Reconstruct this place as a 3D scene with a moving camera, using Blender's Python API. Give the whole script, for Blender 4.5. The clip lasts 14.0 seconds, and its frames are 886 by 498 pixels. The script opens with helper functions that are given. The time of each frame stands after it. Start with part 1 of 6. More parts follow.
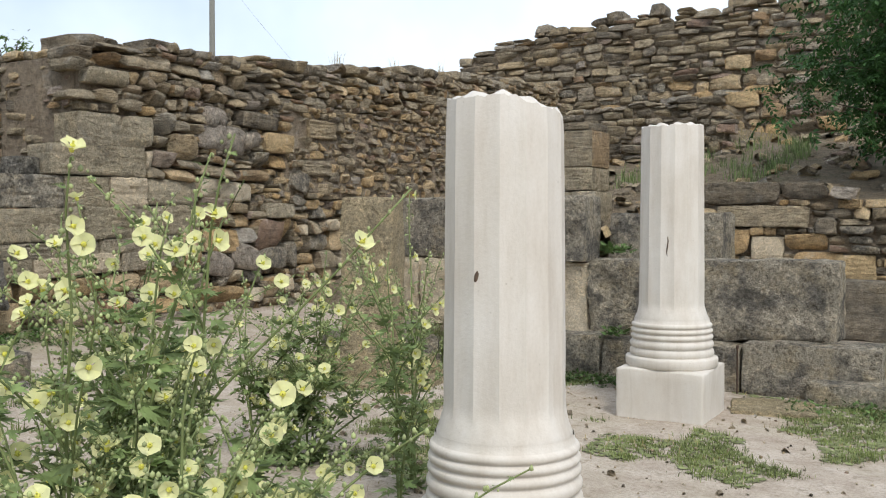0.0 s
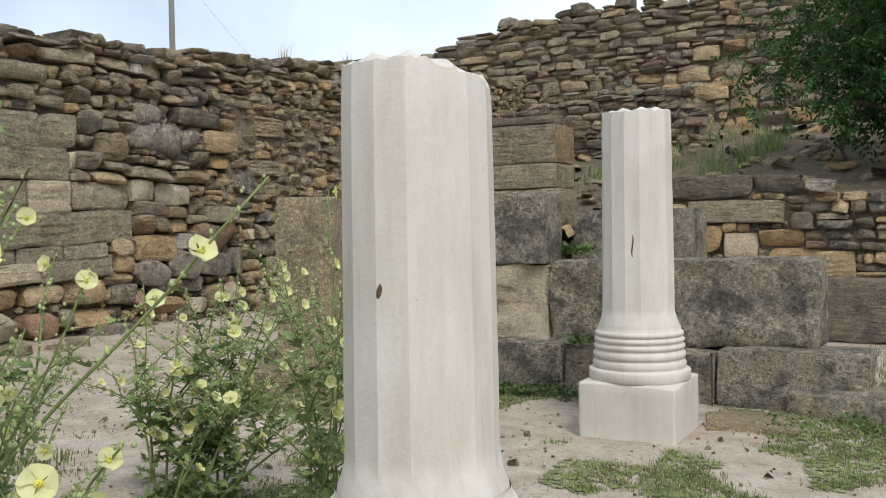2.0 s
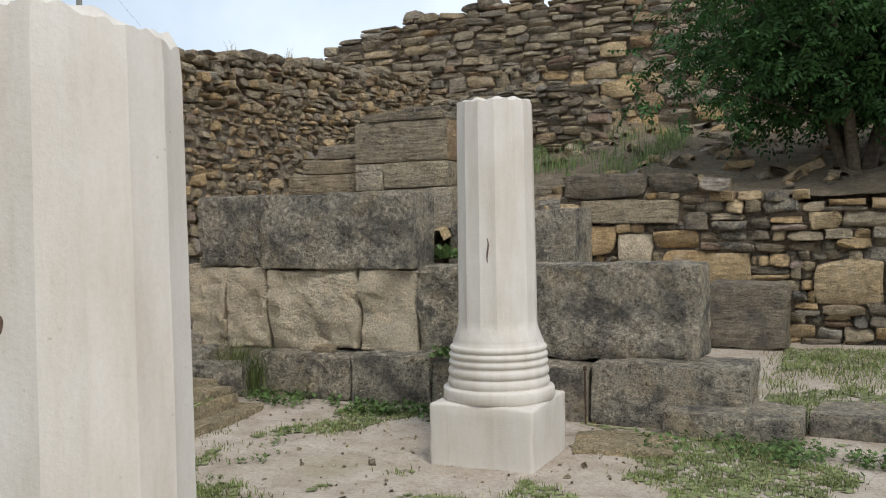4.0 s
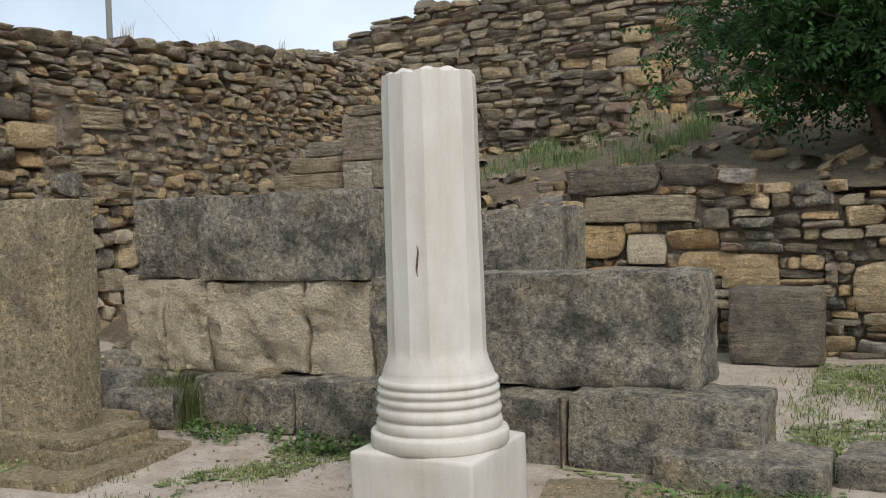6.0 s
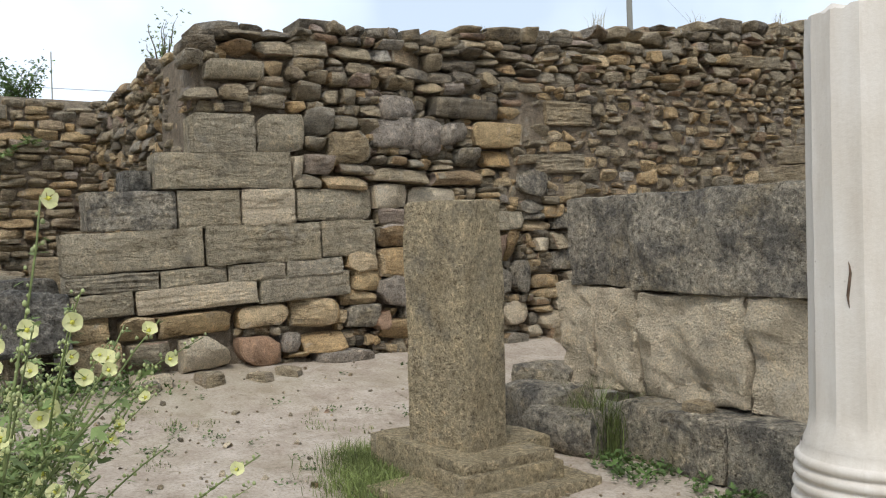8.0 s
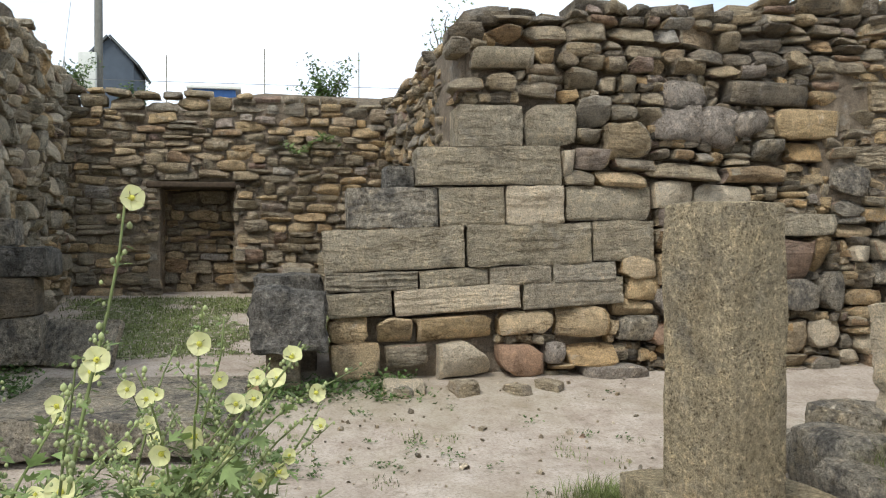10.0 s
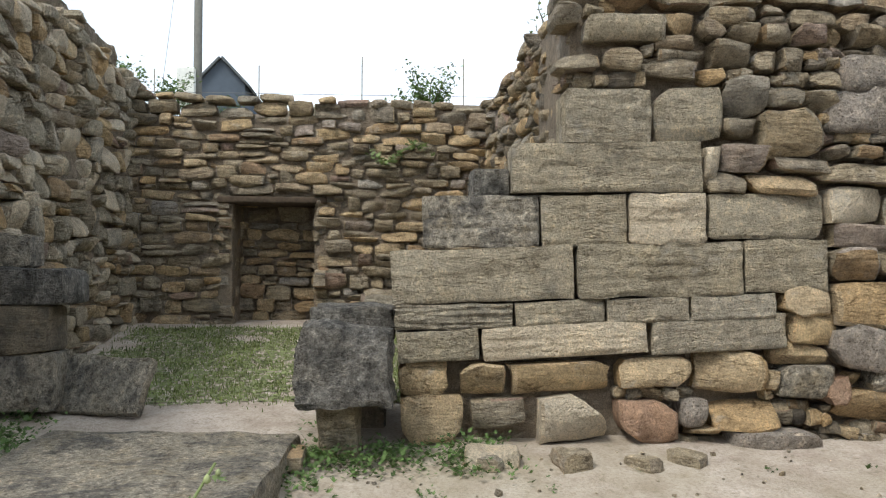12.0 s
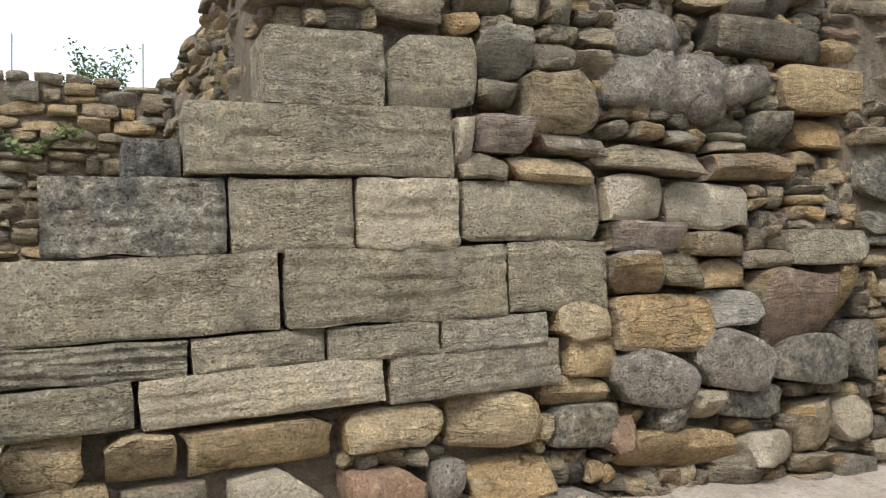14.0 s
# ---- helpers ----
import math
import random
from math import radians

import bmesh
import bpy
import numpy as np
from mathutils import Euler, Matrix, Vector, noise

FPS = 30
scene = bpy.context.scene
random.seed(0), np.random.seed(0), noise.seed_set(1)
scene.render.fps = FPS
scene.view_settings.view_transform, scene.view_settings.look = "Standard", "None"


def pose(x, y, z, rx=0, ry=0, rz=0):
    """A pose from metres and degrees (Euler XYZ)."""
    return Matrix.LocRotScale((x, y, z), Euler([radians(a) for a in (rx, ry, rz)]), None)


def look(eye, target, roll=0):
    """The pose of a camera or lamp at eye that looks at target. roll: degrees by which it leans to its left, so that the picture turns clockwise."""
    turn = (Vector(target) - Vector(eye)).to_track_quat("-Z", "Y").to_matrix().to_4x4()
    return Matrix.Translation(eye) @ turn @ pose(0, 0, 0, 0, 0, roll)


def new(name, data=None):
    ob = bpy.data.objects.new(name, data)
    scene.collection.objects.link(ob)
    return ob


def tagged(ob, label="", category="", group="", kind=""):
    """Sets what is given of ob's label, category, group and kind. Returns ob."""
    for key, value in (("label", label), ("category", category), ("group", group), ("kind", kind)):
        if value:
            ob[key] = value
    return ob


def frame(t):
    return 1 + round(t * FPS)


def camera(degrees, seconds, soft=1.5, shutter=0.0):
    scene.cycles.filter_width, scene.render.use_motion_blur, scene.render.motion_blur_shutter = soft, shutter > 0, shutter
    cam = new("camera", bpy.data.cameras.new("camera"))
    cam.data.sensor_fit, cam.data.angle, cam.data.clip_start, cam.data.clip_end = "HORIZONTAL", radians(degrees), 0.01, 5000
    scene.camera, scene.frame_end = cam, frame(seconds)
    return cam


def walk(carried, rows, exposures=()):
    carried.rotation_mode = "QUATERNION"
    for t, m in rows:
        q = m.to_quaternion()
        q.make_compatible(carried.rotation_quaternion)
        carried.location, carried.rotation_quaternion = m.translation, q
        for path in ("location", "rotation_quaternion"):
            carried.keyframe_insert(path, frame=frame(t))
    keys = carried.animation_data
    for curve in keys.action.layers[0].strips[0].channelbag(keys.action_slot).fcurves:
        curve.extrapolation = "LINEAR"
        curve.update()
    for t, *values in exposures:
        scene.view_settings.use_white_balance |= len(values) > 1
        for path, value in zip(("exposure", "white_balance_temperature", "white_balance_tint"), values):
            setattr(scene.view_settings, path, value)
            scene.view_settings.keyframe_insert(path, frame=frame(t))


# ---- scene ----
cam = camera(51.5, 14.0, 1.1)
PATH = [
    (0, (0.062, -0.119, 1.559), (-0.943, 1.611, 1.515), 0.0),
    (0.5, (0.005, 0.121, 1.544), (-0.821, 1.942, 1.483), -0.7),
    (1, (0.008, 0.375, 1.54), (-0.87, 2.171, 1.48), -0.6),
    (1.5, (-0.012, 0.553, 1.546), (-0.946, 2.321, 1.498), -0.2),
    (2, (-0.124, 0.694, 1.555), (-1.079, 2.451, 1.514), -1.0),
    (2.5, (-0.177, 0.836, 1.566), (-1.017, 2.651, 1.525), -1.0),
    (3, (-0.08, 1.083, 1.574), (-0.933, 2.891, 1.529), -1.1),
    (3.5, (0.041, 1.325, 1.575), (-0.805, 3.137, 1.529), -0.8),
    (3.7, (0.063, 1.436, 1.569), (-0.758, 3.26, 1.524), -1.0),
    (5.8, (0.185, 2.858, 1.574), (-0.712, 4.645, 1.529), -2.0),
    (6, (0.188, 2.985, 1.573), (-0.728, 4.762, 1.531), -1.9),
    (6.5, (0.211, 3.323, 1.568), (-0.919, 4.973, 1.531), -1.9),
    (7, (0.208, 3.649, 1.566), (-1.184, 5.084, 1.537), -1.3),
    (7.5, (0.08, 3.957, 1.59), (-1.473, 5.216, 1.567), -1.5),
    (8, (-0.047, 4.242, 1.609), (-1.769, 5.259, 1.592), -1.6),
    (8.5, (-0.078, 4.529, 1.627), (-1.95, 5.231, 1.615), -1.2),
    (9, (-0.153, 4.708, 1.626), (-2.074, 5.263, 1.615), -0.8),
    (9.2, (-0.227, 4.766, 1.63), (-2.154, 5.302, 1.619), -0.6),
    (11.3, (-1.676, 5.108, 1.69), (-3.67, 5.263, 1.69), 0.0),
    (11.5, (-1.868, 5.176, 1.674), (-3.862, 5.328, 1.685), 0.0),
    (12, (-2.362, 5.345, 1.655), (-4.357, 5.483, 1.692), 0.3),
    (12.5, (-2.822, 5.395, 1.654), (-4.801, 5.683, 1.709), 0.7),
    (13, (-3.339, 5.576, 1.632), (-5.3, 5.967, 1.683), -0.2),
    (13.5, (-3.763, 5.674, 1.641), (-5.685, 6.223, 1.699), -0.5),
    (14, (-4.256, 5.734, 1.638), (-6.103, 6.496, 1.713), -1.0),
]
walk(cam, [(t, look(eye, target, roll)) for t, eye, target, roll in PATH],
     [(0, 0.28, 6250, 9), (3.5, 0.05, 6250, 9), (6.5, 0.06, 6250, 9), (8.5, 0.3, 6250, 9), (11.3, 0.5, 6250, 9), (14, 0.64, 6250, 9)])

# ---- world and light: bright haze, soft sun from behind the walker's left ----
SUN_EL, SUN_AZ = radians(52), radians(132)
world = bpy.data.worlds.new("world")
scene.world = world
world.use_nodes = True
wn = world.node_tree.nodes
wl = world.node_tree.links
sky = wn.new("ShaderNodeTexSky")
sky.sky_type, sky.sun_disc, sky.sun_elevation, sky.sun_rotation = "NISHITA", False, SUN_EL, SUN_AZ
sky.air_density, sky.dust_density = 1.0, 3.0
dim = wn.new("ShaderNodeMixRGB")
dim.blend_type = "MULTIPLY"
dim.inputs[0].default_value = 1.0
dim.inputs[2].default_value = (0.09, 0.09, 0.09, 1)
cloud_noise = wn.new("ShaderNodeTexNoise")
cloud_noise.inputs["Scale"].default_value = 2.6
cloud_noise.inputs["Detail"].default_value = 5
cloud_ramp = wn.new("ShaderNodeValToRGB")
cloud_ramp.color_ramp.elements[0].position, cloud_ramp.color_ramp.elements[0].color = 0.38, (0.5, 0.5, 0.5, 1)
cloud_ramp.color_ramp.elements[1].position, cloud_ramp.color_ramp.elements[1].color = 0.62, (0.92, 0.92, 0.92, 1)
haze = wn.new("ShaderNodeMixRGB")
haze.inputs[2].default_value = (0.80, 0.87, 0.95, 1)
wl.new(sky.outputs[0], dim.inputs[1])
wl.new(cloud_noise.outputs[0], cloud_ramp.inputs[0])
wl.new(cloud_ramp.outputs[0], haze.inputs[0])
wl.new(dim.outputs[0], haze.inputs[1])
wl.new(haze.outputs[0], wn["Background"].inputs["Color"])
wn["Background"].inputs["Strength"].default_value = 1.24

sun = new("sun", bpy.data.lights.new("sun", "SUN"))
sun.data.energy, sun.data.angle, sun.data.color = 1.8, radians(14), (1.0, 0.95, 0.87)
sun.matrix_world = look((0, 0, 20), (-20 * math.cos(SUN_EL) * math.sin(SUN_AZ), -20 * math.cos(SUN_EL) * math.cos(SUN_AZ), 20 - 20 * math.sin(SUN_EL)))

# ---- materials ----
def nodes_of(name, rough=0.9):
    m = bpy.data.materials.new(name)
    m.use_nodes = True
    n, l = m.node_tree.nodes, m.node_tree.links
    b = n["Principled BSDF"]
    b.inputs["Roughness"].default_value = rough
    b.inputs["Specular IOR Level"].default_value = 0.25
    return m, n, l, b


def ramp(n, stops):
    r = n.new("ShaderNodeValToRGB")
    els = r.color_ramp.elements
    while len(els) < len(stops):
        els.new(0.5)
    for e, (p, c) in zip(els, stops):
        e.position, e.color = p, (*c, 1)
    return r


def noise_node(n, l, coord, scale, detail=4, rough=0.55, stretch=None):
    t = n.new("ShaderNodeTexNoise")
    t.inputs["Scale"].default_value, t.inputs["Detail"].default_value, t.inputs["Roughness"].default_value = scale, detail, rough
    src = coord
    if stretch:
        mp = n.new("ShaderNodeMapping")
        mp.inputs["Scale"].default_value = stretch
        l.new(coord, mp.inputs["Vector"])
        src = mp.outputs[0]
    l.new(src, t.inputs["Vector"])
    return t.outputs[0]


def mix(n, l, kind, fac, a, b):
    m = n.new("ShaderNodeMixRGB")
    m.blend_type = kind
    for sock, v in zip(m.inputs, (fac, a, b)):
        if isinstance(v, (int, float)):
            sock.default_value = v
        elif isinstance(v, tuple):
            sock.default_value = (*v, 1)
        else:
            l.new(v, sock)
    return m.outputs[0]


def math_node(n, l, op, a, b):
    m = n.new("ShaderNodeMath")
    m.operation = op
    for sock, v in zip(m.inputs, (a, b)):
        if isinstance(v, (int, float)):
            sock.default_value = v
        else:
            l.new(v, sock)
    return m.outputs[0]


def bump(n, l, b, height, strength, distance):
    bp = n.new("ShaderNodeBump")
    bp.inputs["Strength"].default_value, bp.inputs["Distance"].default_value = strength, distance
    l.new(height, bp.inputs["Height"])
    l.new(bp.outputs[0], b.inputs["Normal"])


def stone_material(name, stops, stain=(0.13, 0.12, 0.10), stain_lo=0.52, stain_hi=0.72, grain=28.0, strata=1.0, depth=0.02, pits=0.6, pale=(0.55, 0.5, 0.42), mottle=0.4, patch=2.3, bare=0.58, speck=15.0):
    """Weathered stone: a tone for each stone, soft blotches, beds with thin crevices, pits, grain and lichen stains."""
    m, n, l, b = nodes_of(name, 0.92)
    geo = n.new("ShaderNodeNewGeometry")
    ob = n.new("ShaderNodeObjectInfo")
    rnd = math_node(n, l, "FRACT", math_node(n, l, "ADD", ob.outputs["Random"], geo.outputs["Random Per Island"]), 0.0)
    shift = n.new("ShaderNodeVectorMath")
    shift.operation = "MULTIPLY_ADD"
    l.new(rnd, shift.inputs[0])
    shift.inputs[1].default_value = (37, 53, 71)
    l.new(geo.outputs["Position"], shift.inputs[2])
    v = shift.outputs[0]
    tone = ramp(n, stops)
    l.new(rnd, tone.inputs[0])
    blotch = noise_node(n, l, v, 4.0, 5, 0.6)
    fine = noise_node(n, l, v, grain * 2.6, 6, 0.7)
    flat = 1.0 + 4.5 * strata
    bed = noise_node(n, l, v, 4.2, 7, 0.66, (1.0, 1.0, flat))
    seam = noise_node(n, l, v, 3.1, 5, 0.6, (1.0, 1.0, 0.6 + 4.0 * strata))
    mot = noise_node(n, l, v, speck, 8, 0.74)
    c = mix(n, l, "MULTIPLY", 0.8, tone.outputs[0], ramp_of(n, l, blotch, [(0.3, (0.74, 0.71, 0.66)), (0.5, (1.0, 1.0, 1.0)), (0.7, (1.24, 1.19, 1.10))]))
    c = mix(n, l, "MULTIPLY", 0.7, c, ramp_of(n, l, fine, [(0.36, (0.62, 0.6, 0.57)), (0.5, (1.03, 1.03, 1.02)), (0.62, (1.3, 1.29, 1.26))]))
    c = mix(n, l, "MULTIPLY", 0.18 + 0.26 * strata, c, ramp_of(n, l, bed, [(0.32, (0.58, 0.55, 0.5)), (0.48, (1.0, 1.0, 1.0)), (0.66, (1.16, 1.15, 1.12))]))
    wear = noise_node(n, l, v, 3.7, 6, 0.7)
    c = mix(n, l, "MIX", ramp_of(n, l, wear, [(bare, (0, 0, 0)), (bare + 0.13, (0.6, 0.6, 0.6))]), c, pale)
    lich = noise_node(n, l, v, patch, 9, 0.74)
    c = mix(n, l, "MIX", ramp_of(n, l, lich, [(stain_lo, (0, 0, 0)), (stain_hi, (0.85, 0.85, 0.85))]), c, stain)
    c = mix(n, l, "MULTIPLY", mottle, c, ramp_of(n, l, mot, [(0.38, (0.42, 0.40, 0.37)), (0.47, (0.96, 0.96, 0.95)), (0.53, (1.06, 1.06, 1.05)), (0.62, (1.6, 1.57, 1.5))]))
    # thin open crevices that follow the beds, their shade painted into the colour
    crease = ramp_of(n, l, seam, [(0.47, (1, 1, 1)), (0.497, (0, 0, 0)), (0.503, (0, 0, 0)), (0.53, (1, 1, 1))])
    where = ramp_of(n, l, noise_node(n, l, v, 2.4, 3), [(0.46, (1, 1, 1)), (0.6, (0, 0, 0))])
    crease = mix(n, l, "LIGHTEN", 1.0, crease, where)
    c = mix(n, l, "MULTIPLY", 0.8 * min(1.0, strata * 1.6), c, ramp_of(n, l, crease, [(0.0, (0.45, 0.41, 0.36)), (0.7, (1, 1, 1))]))
    vor = n.new("ShaderNodeTexVoronoi")
    vor.inputs["Scale"].default_value = 46
    l.new(v, vor.inputs["Vector"])
    hole = ramp_of(n, l, vor.outputs["Distance"], [(0.1, (0, 0, 0)), (0.34, (1, 1, 1))])
    gate = ramp_of(n, l, noise_node(n, l, v, 7.0, 3), [(0.42, (0, 0, 0)), (0.54, (pits, pits, pits))])
    pit = mix(n, l, "MIX", gate, (1.0, 1.0, 1.0), hole)
    # shade inside the pits is painted into the colour as well
    c = mix(n, l, "MULTIPLY", 0.85, c, ramp_of(n, l, pit, [(0.0, (0.4, 0.37, 0.33)), (1.0, (1, 1, 1))]))
    l.new(c, b.inputs["Base Color"])
    # relief: split ledges along the beds, broken lumps, pits and grain
    ledge = ramp_of(n, l, bed, [(0.34, (0, 0, 0)), (0.40, (0.3, 0.3, 0.3)), (0.46, (0.36, 0.36, 0.36)), (0.49, (0.66, 0.66, 0.66)), (0.56, (0.72, 0.72, 0.72)), (0.6, (1, 1, 1))])
    lump = ramp_of(n, l, mot, [(0.36, (0, 0, 0)), (0.43, (0.4, 0.4, 0.4)), (0.5, (0.55, 0.55, 0.55)), (0.55, (0.9, 0.9, 0.9)), (0.66, (1, 1, 1))])
    h = math_node(n, l, "ADD", math_node(n, l, "MULTIPLY", ledge, 0.2 + 0.5 * strata), math_node(n, l, "MULTIPLY", fine, 0.42))
    h = math_node(n, l, "ADD", h, math_node(n, l, "MULTIPLY", blotch, 0.7))
    h = math_node(n, l, "ADD", h, math_node(n, l, "MULTIPLY", lump, 0.15 + 0.45 * mottle))
    h = math_node(n, l, "ADD", h, math_node(n, l, "MULTIPLY", pit, 0.38))
    h = math_node(n, l, "ADD", h, math_node(n, l, "MULTIPLY", crease, 0.5 * min(1.0, strata * 1.6)))
    bump(n, l, b, h, 1.0, depth * 2.4)
    return m


def ramp_of(n, l, src, stops):
    r = ramp(n, stops)
    l.new(src, r.inputs[0])
    return r.outputs[0]


RUBBLE = stone_material("rubble_limestone", [(0.0, (0.35, 0.285, 0.19)), (0.2, (0.46, 0.38, 0.265)), (0.4, (0.34, 0.29, 0.215)), (0.58, (0.50, 0.39, 0.245)),
                                             (0.72, (0.38, 0.34, 0.275)), (0.86, (0.45, 0.31, 0.17)), (0.93, (0.37, 0.26, 0.20)), (1.0, (0.48, 0.44, 0.38))])
RUBBLE_DARK = stone_material("weathered_dark_limestone", [(0.0, (0.25, 0.21, 0.155)), (0.35, (0.32, 0.265, 0.195)), (0.6, (0.27, 0.235, 0.185)), (0.85, (0.36, 0.285, 0.185)), (1.0, (0.31, 0.285, 0.24))],
                             stain=(0.10, 0.092, 0.08), stain_lo=0.46, stain_hi=0.66)
ASHLAR = stone_material("ashlar_limestone", [(0.0, (0.53, 0.45, 0.32)), (0.3, (0.60, 0.52, 0.385)), (0.55, (0.50, 0.43, 0.31)), (0.8, (0.66, 0.585, 0.465)), (1.0, (0.55, 0.475, 0.355))],
                        stain=(0.19, 0.175, 0.145), stain_lo=0.53, stain_hi=0.73, strata=0.45, depth=0.05, pits=0.85, mottle=0.45, speck=20.0)
OCHRE = stone_material("ochre_limestone", [(0.0, (0.55, 0.405, 0.225)), (0.4, (0.58, 0.45, 0.285)), (0.75, (0.53, 0.36, 0.18)), (1.0, (0.56, 0.46, 0.32))], stain_lo=0.6, stain_hi=0.8, strata=0.6)
GREY = stone_material("grey_weathered_limestone", [(0.0, (0.41, 0.36, 0.29)), (0.5, (0.47, 0.42, 0.34)), (1.0, (0.44, 0.385, 0.30))], stain=(0.15, 0.14, 0.125),
                      stain_lo=0.48, stain_hi=0.6, strata=0.0, grain=30, pits=0.9, pale=(0.47, 0.375, 0.235), mottle=0.85, depth=0.03, patch=3.0, bare=0.52, speck=26.0)
PALE = stone_material("pale_chipped_limestone", [(0.0, (0.66, 0.555, 0.405)), (0.5, (0.69, 0.595, 0.45)), (1.0, (0.63, 0.52, 0.37))], stain=(0.2, 0.18, 0.15), stain_lo=0.58, stain_hi=0.78, strata=0.2, pits=0.5, mottle=0.2, depth=0.03)
STELE = stone_material("shelly_limestone", [(0.0, (0.47, 0.385, 0.245)), (1.0, (0.49, 0.405, 0.27))], stain=(0.19, 0.17, 0.135), stain_lo=0.52, stain_hi=0.7, strata=0.0, grain=34, pits=1.0, depth=0.026, pale=(0.48, 0.42, 0.32), mottle=0.7, patch=3.2, speck=30.0)
PINK = stone_material("reddish_stone", [(0.0, (0.44, 0.275, 0.18)), (1.0, (0.43, 0.29, 0.20))], stain_lo=0.6, stain_hi=0.8, strata=0.2)
BLACKENED = stone_material("blackened_limestone", [(0.0, (0.27, 0.255, 0.225)), (1.0, (0.30, 0.28, 0.25))], stain=(0.095, 0.09, 0.08), stain_lo=0.46, stain_hi=0.6, strata=0.25, mottle=0.9, depth=0.04, pale=(0.30, 0.28, 0.24), speck=22.0, patch=5.0, pits=1.0)
MORTAR = stone_material("earth_mortar", [(0.0, (0.31, 0.25, 0.185)), (1.0, (0.34, 0.275, 0.205))], stain=(0.2, 0.165, 0.125), grain=45, strata=0.1, depth=0.03)
CONGLOMERATE = stone_material("pale_conglomerate", [(0.0, (0.52, 0.45, 0.385)), (1.0, (0.50, 0.435, 0.365))], stain=(0.25, 0.22, 0.185), stain_lo=0.57, stain_hi=0.75, strata=0.0, grain=22, pits=1.0, depth=0.05, mottle=0.6)


def marble_material():
    m, n, l, b = nodes_of("cream_marble", 0.55)
    pos = n.new("ShaderNodeNewGeometry").outputs["Position"]
    streak = noise_node(n, l, pos, 5.0, 6, 0.65, (1.6, 1.6, 0.25))
    cloud = noise_node(n, l, pos, 2.0, 5, 0.6)
    fine = noise_node(n, l, pos, 70.0, 4, 0.7)
    c = ramp_of(n, l, streak, [(0.25, (0.51, 0.455, 0.39)), (0.5, (0.60, 0.555, 0.495)), (0.75, (0.65, 0.615, 0.565))])
    c = mix(n, l, "MULTIPLY", 0.6, c, ramp_of(n, l, cloud, [(0.35, (0.88, 0.85, 0.80)), (0.65, (1.05, 1.05, 1.05))]))
    c = mix(n, l, "MULTIPLY", 0.25, c, ramp_of(n, l, fine, [(0.3, (0.85, 0.83, 0.8)), (0.6, (1.05, 1.05, 1.05))]))
    dots = n.new("ShaderNodeTexVoronoi")
    dots.inputs["Scale"].default_value = 24
    l.new(pos, dots.inputs["Vector"])
    spot = ramp_of(n, l, dots.outputs["Distance"], [(0.03, (1, 1, 1)), (0.12, (0, 0, 0))])
    where = ramp_of(n, l, noise_node(n, l, pos, 3.0, 3), [(0.52, (0, 0, 0)), (0.66, (0.9, 0.9, 0.9))])
    spots = mix(n, l, "MULTIPLY", 1.0, spot, where)
    c = mix(n, l, "MIX", spots, c, (0.26, 0.21, 0.16))
    run = noise_node(n, l, pos, 7.0, 7, 0.72, (2.2, 2.2, 0.16))
    c = mix(n, l, "MIX", ramp_of(n, l, run, [(0.6, (0, 0, 0)), (0.78, (0.55, 0.55, 0.55))]), c, (0.42, 0.36, 0.28))
    l.new(c, b.inputs["Base Color"])
    bump(n, l, b, math_node(n, l, "ADD", fine, math_node(n, l, "MULTIPLY", streak, 1.2)), 0.3, 0.006)
    return m


MARBLE = marble_material()


def plain(name, colour, rough=0.7, vary=0.25, scale=14.0, metal=0.0, depth=0.004, translucent=0.0):
    m, n, l, b = nodes_of(name, rough)
    b.inputs["Metallic"].default_value = metal
    pos = n.new("ShaderNodeNewGeometry").outputs["Position"]
    ns = noise_node(n, l, pos, scale, 4)
    isl = n.new("ShaderNodeNewGeometry").outputs["Random Per Island"]
    lo, hi = 1 - vary, 1 + vary
    c = mix(n, l, "MULTIPLY", 1.0, colour, ramp_of(n, l, ns, [(0.3, (lo, lo, lo)), (0.7, (hi, hi, hi))]))
    c = mix(n, l, "MULTIPLY", 1.0, c, ramp_of(n, l, isl, [(0.0, (lo, lo, lo)), (1.0, (hi, hi * 1.02, hi * 0.92))]))
    l.new(c, b.inputs["Base Color"])
    if translucent:
        b.inputs["Transmission Weight"].default_value = 0.0
        b.inputs["Subsurface Weight"].default_value = 0.0
        tr = n.new("ShaderNodeBsdfTranslucent")
        l.new(c, tr.inputs["Color"])
        ms = n.new("ShaderNodeMixShader")
        ms.inputs[0].default_value = translucent
        l.new(b.outputs[0], ms.inputs[1])
        l.new(tr.outputs[0], ms.inputs[2])
        l.new(ms.outputs[0], n["Material Output"].inputs["Surface"])
    bump(n, l, b, ns, 0.3, depth)
    return m


LEAF = plain("tree_leaf", (0.045, 0.10, 0.03), 0.55, 0.35, 3.0, translucent=0.3)
MALLOW_LEAF = plain("mallow_leaf", (0.19, 0.245, 0.10), 0.7, 0.35, 9.0, translucent=0.3)
STEM = plain("green_stem", (0.16, 0.19, 0.075), 0.7, 0.25)
PETAL = plain("pale_yellow_petal", (0.78, 0.76, 0.42), 0.7, 0.1, 30.0, translucent=0.35)
THROAT = plain("yellow_green_throat", (0.55, 0.52, 0.10), 0.6, 0.15)
BUD = plain("green_bud", (0.30, 0.33, 0.16), 0.75, 0.25)
GRASS = plain("dry_green_grass", (0.175, 0.205, 0.075), 0.8, 0.45, 2.0, translucent=0.25)
STRAW = plain("straw", (0.36, 0.29, 0.15), 0.85, 0.35, 2.0)
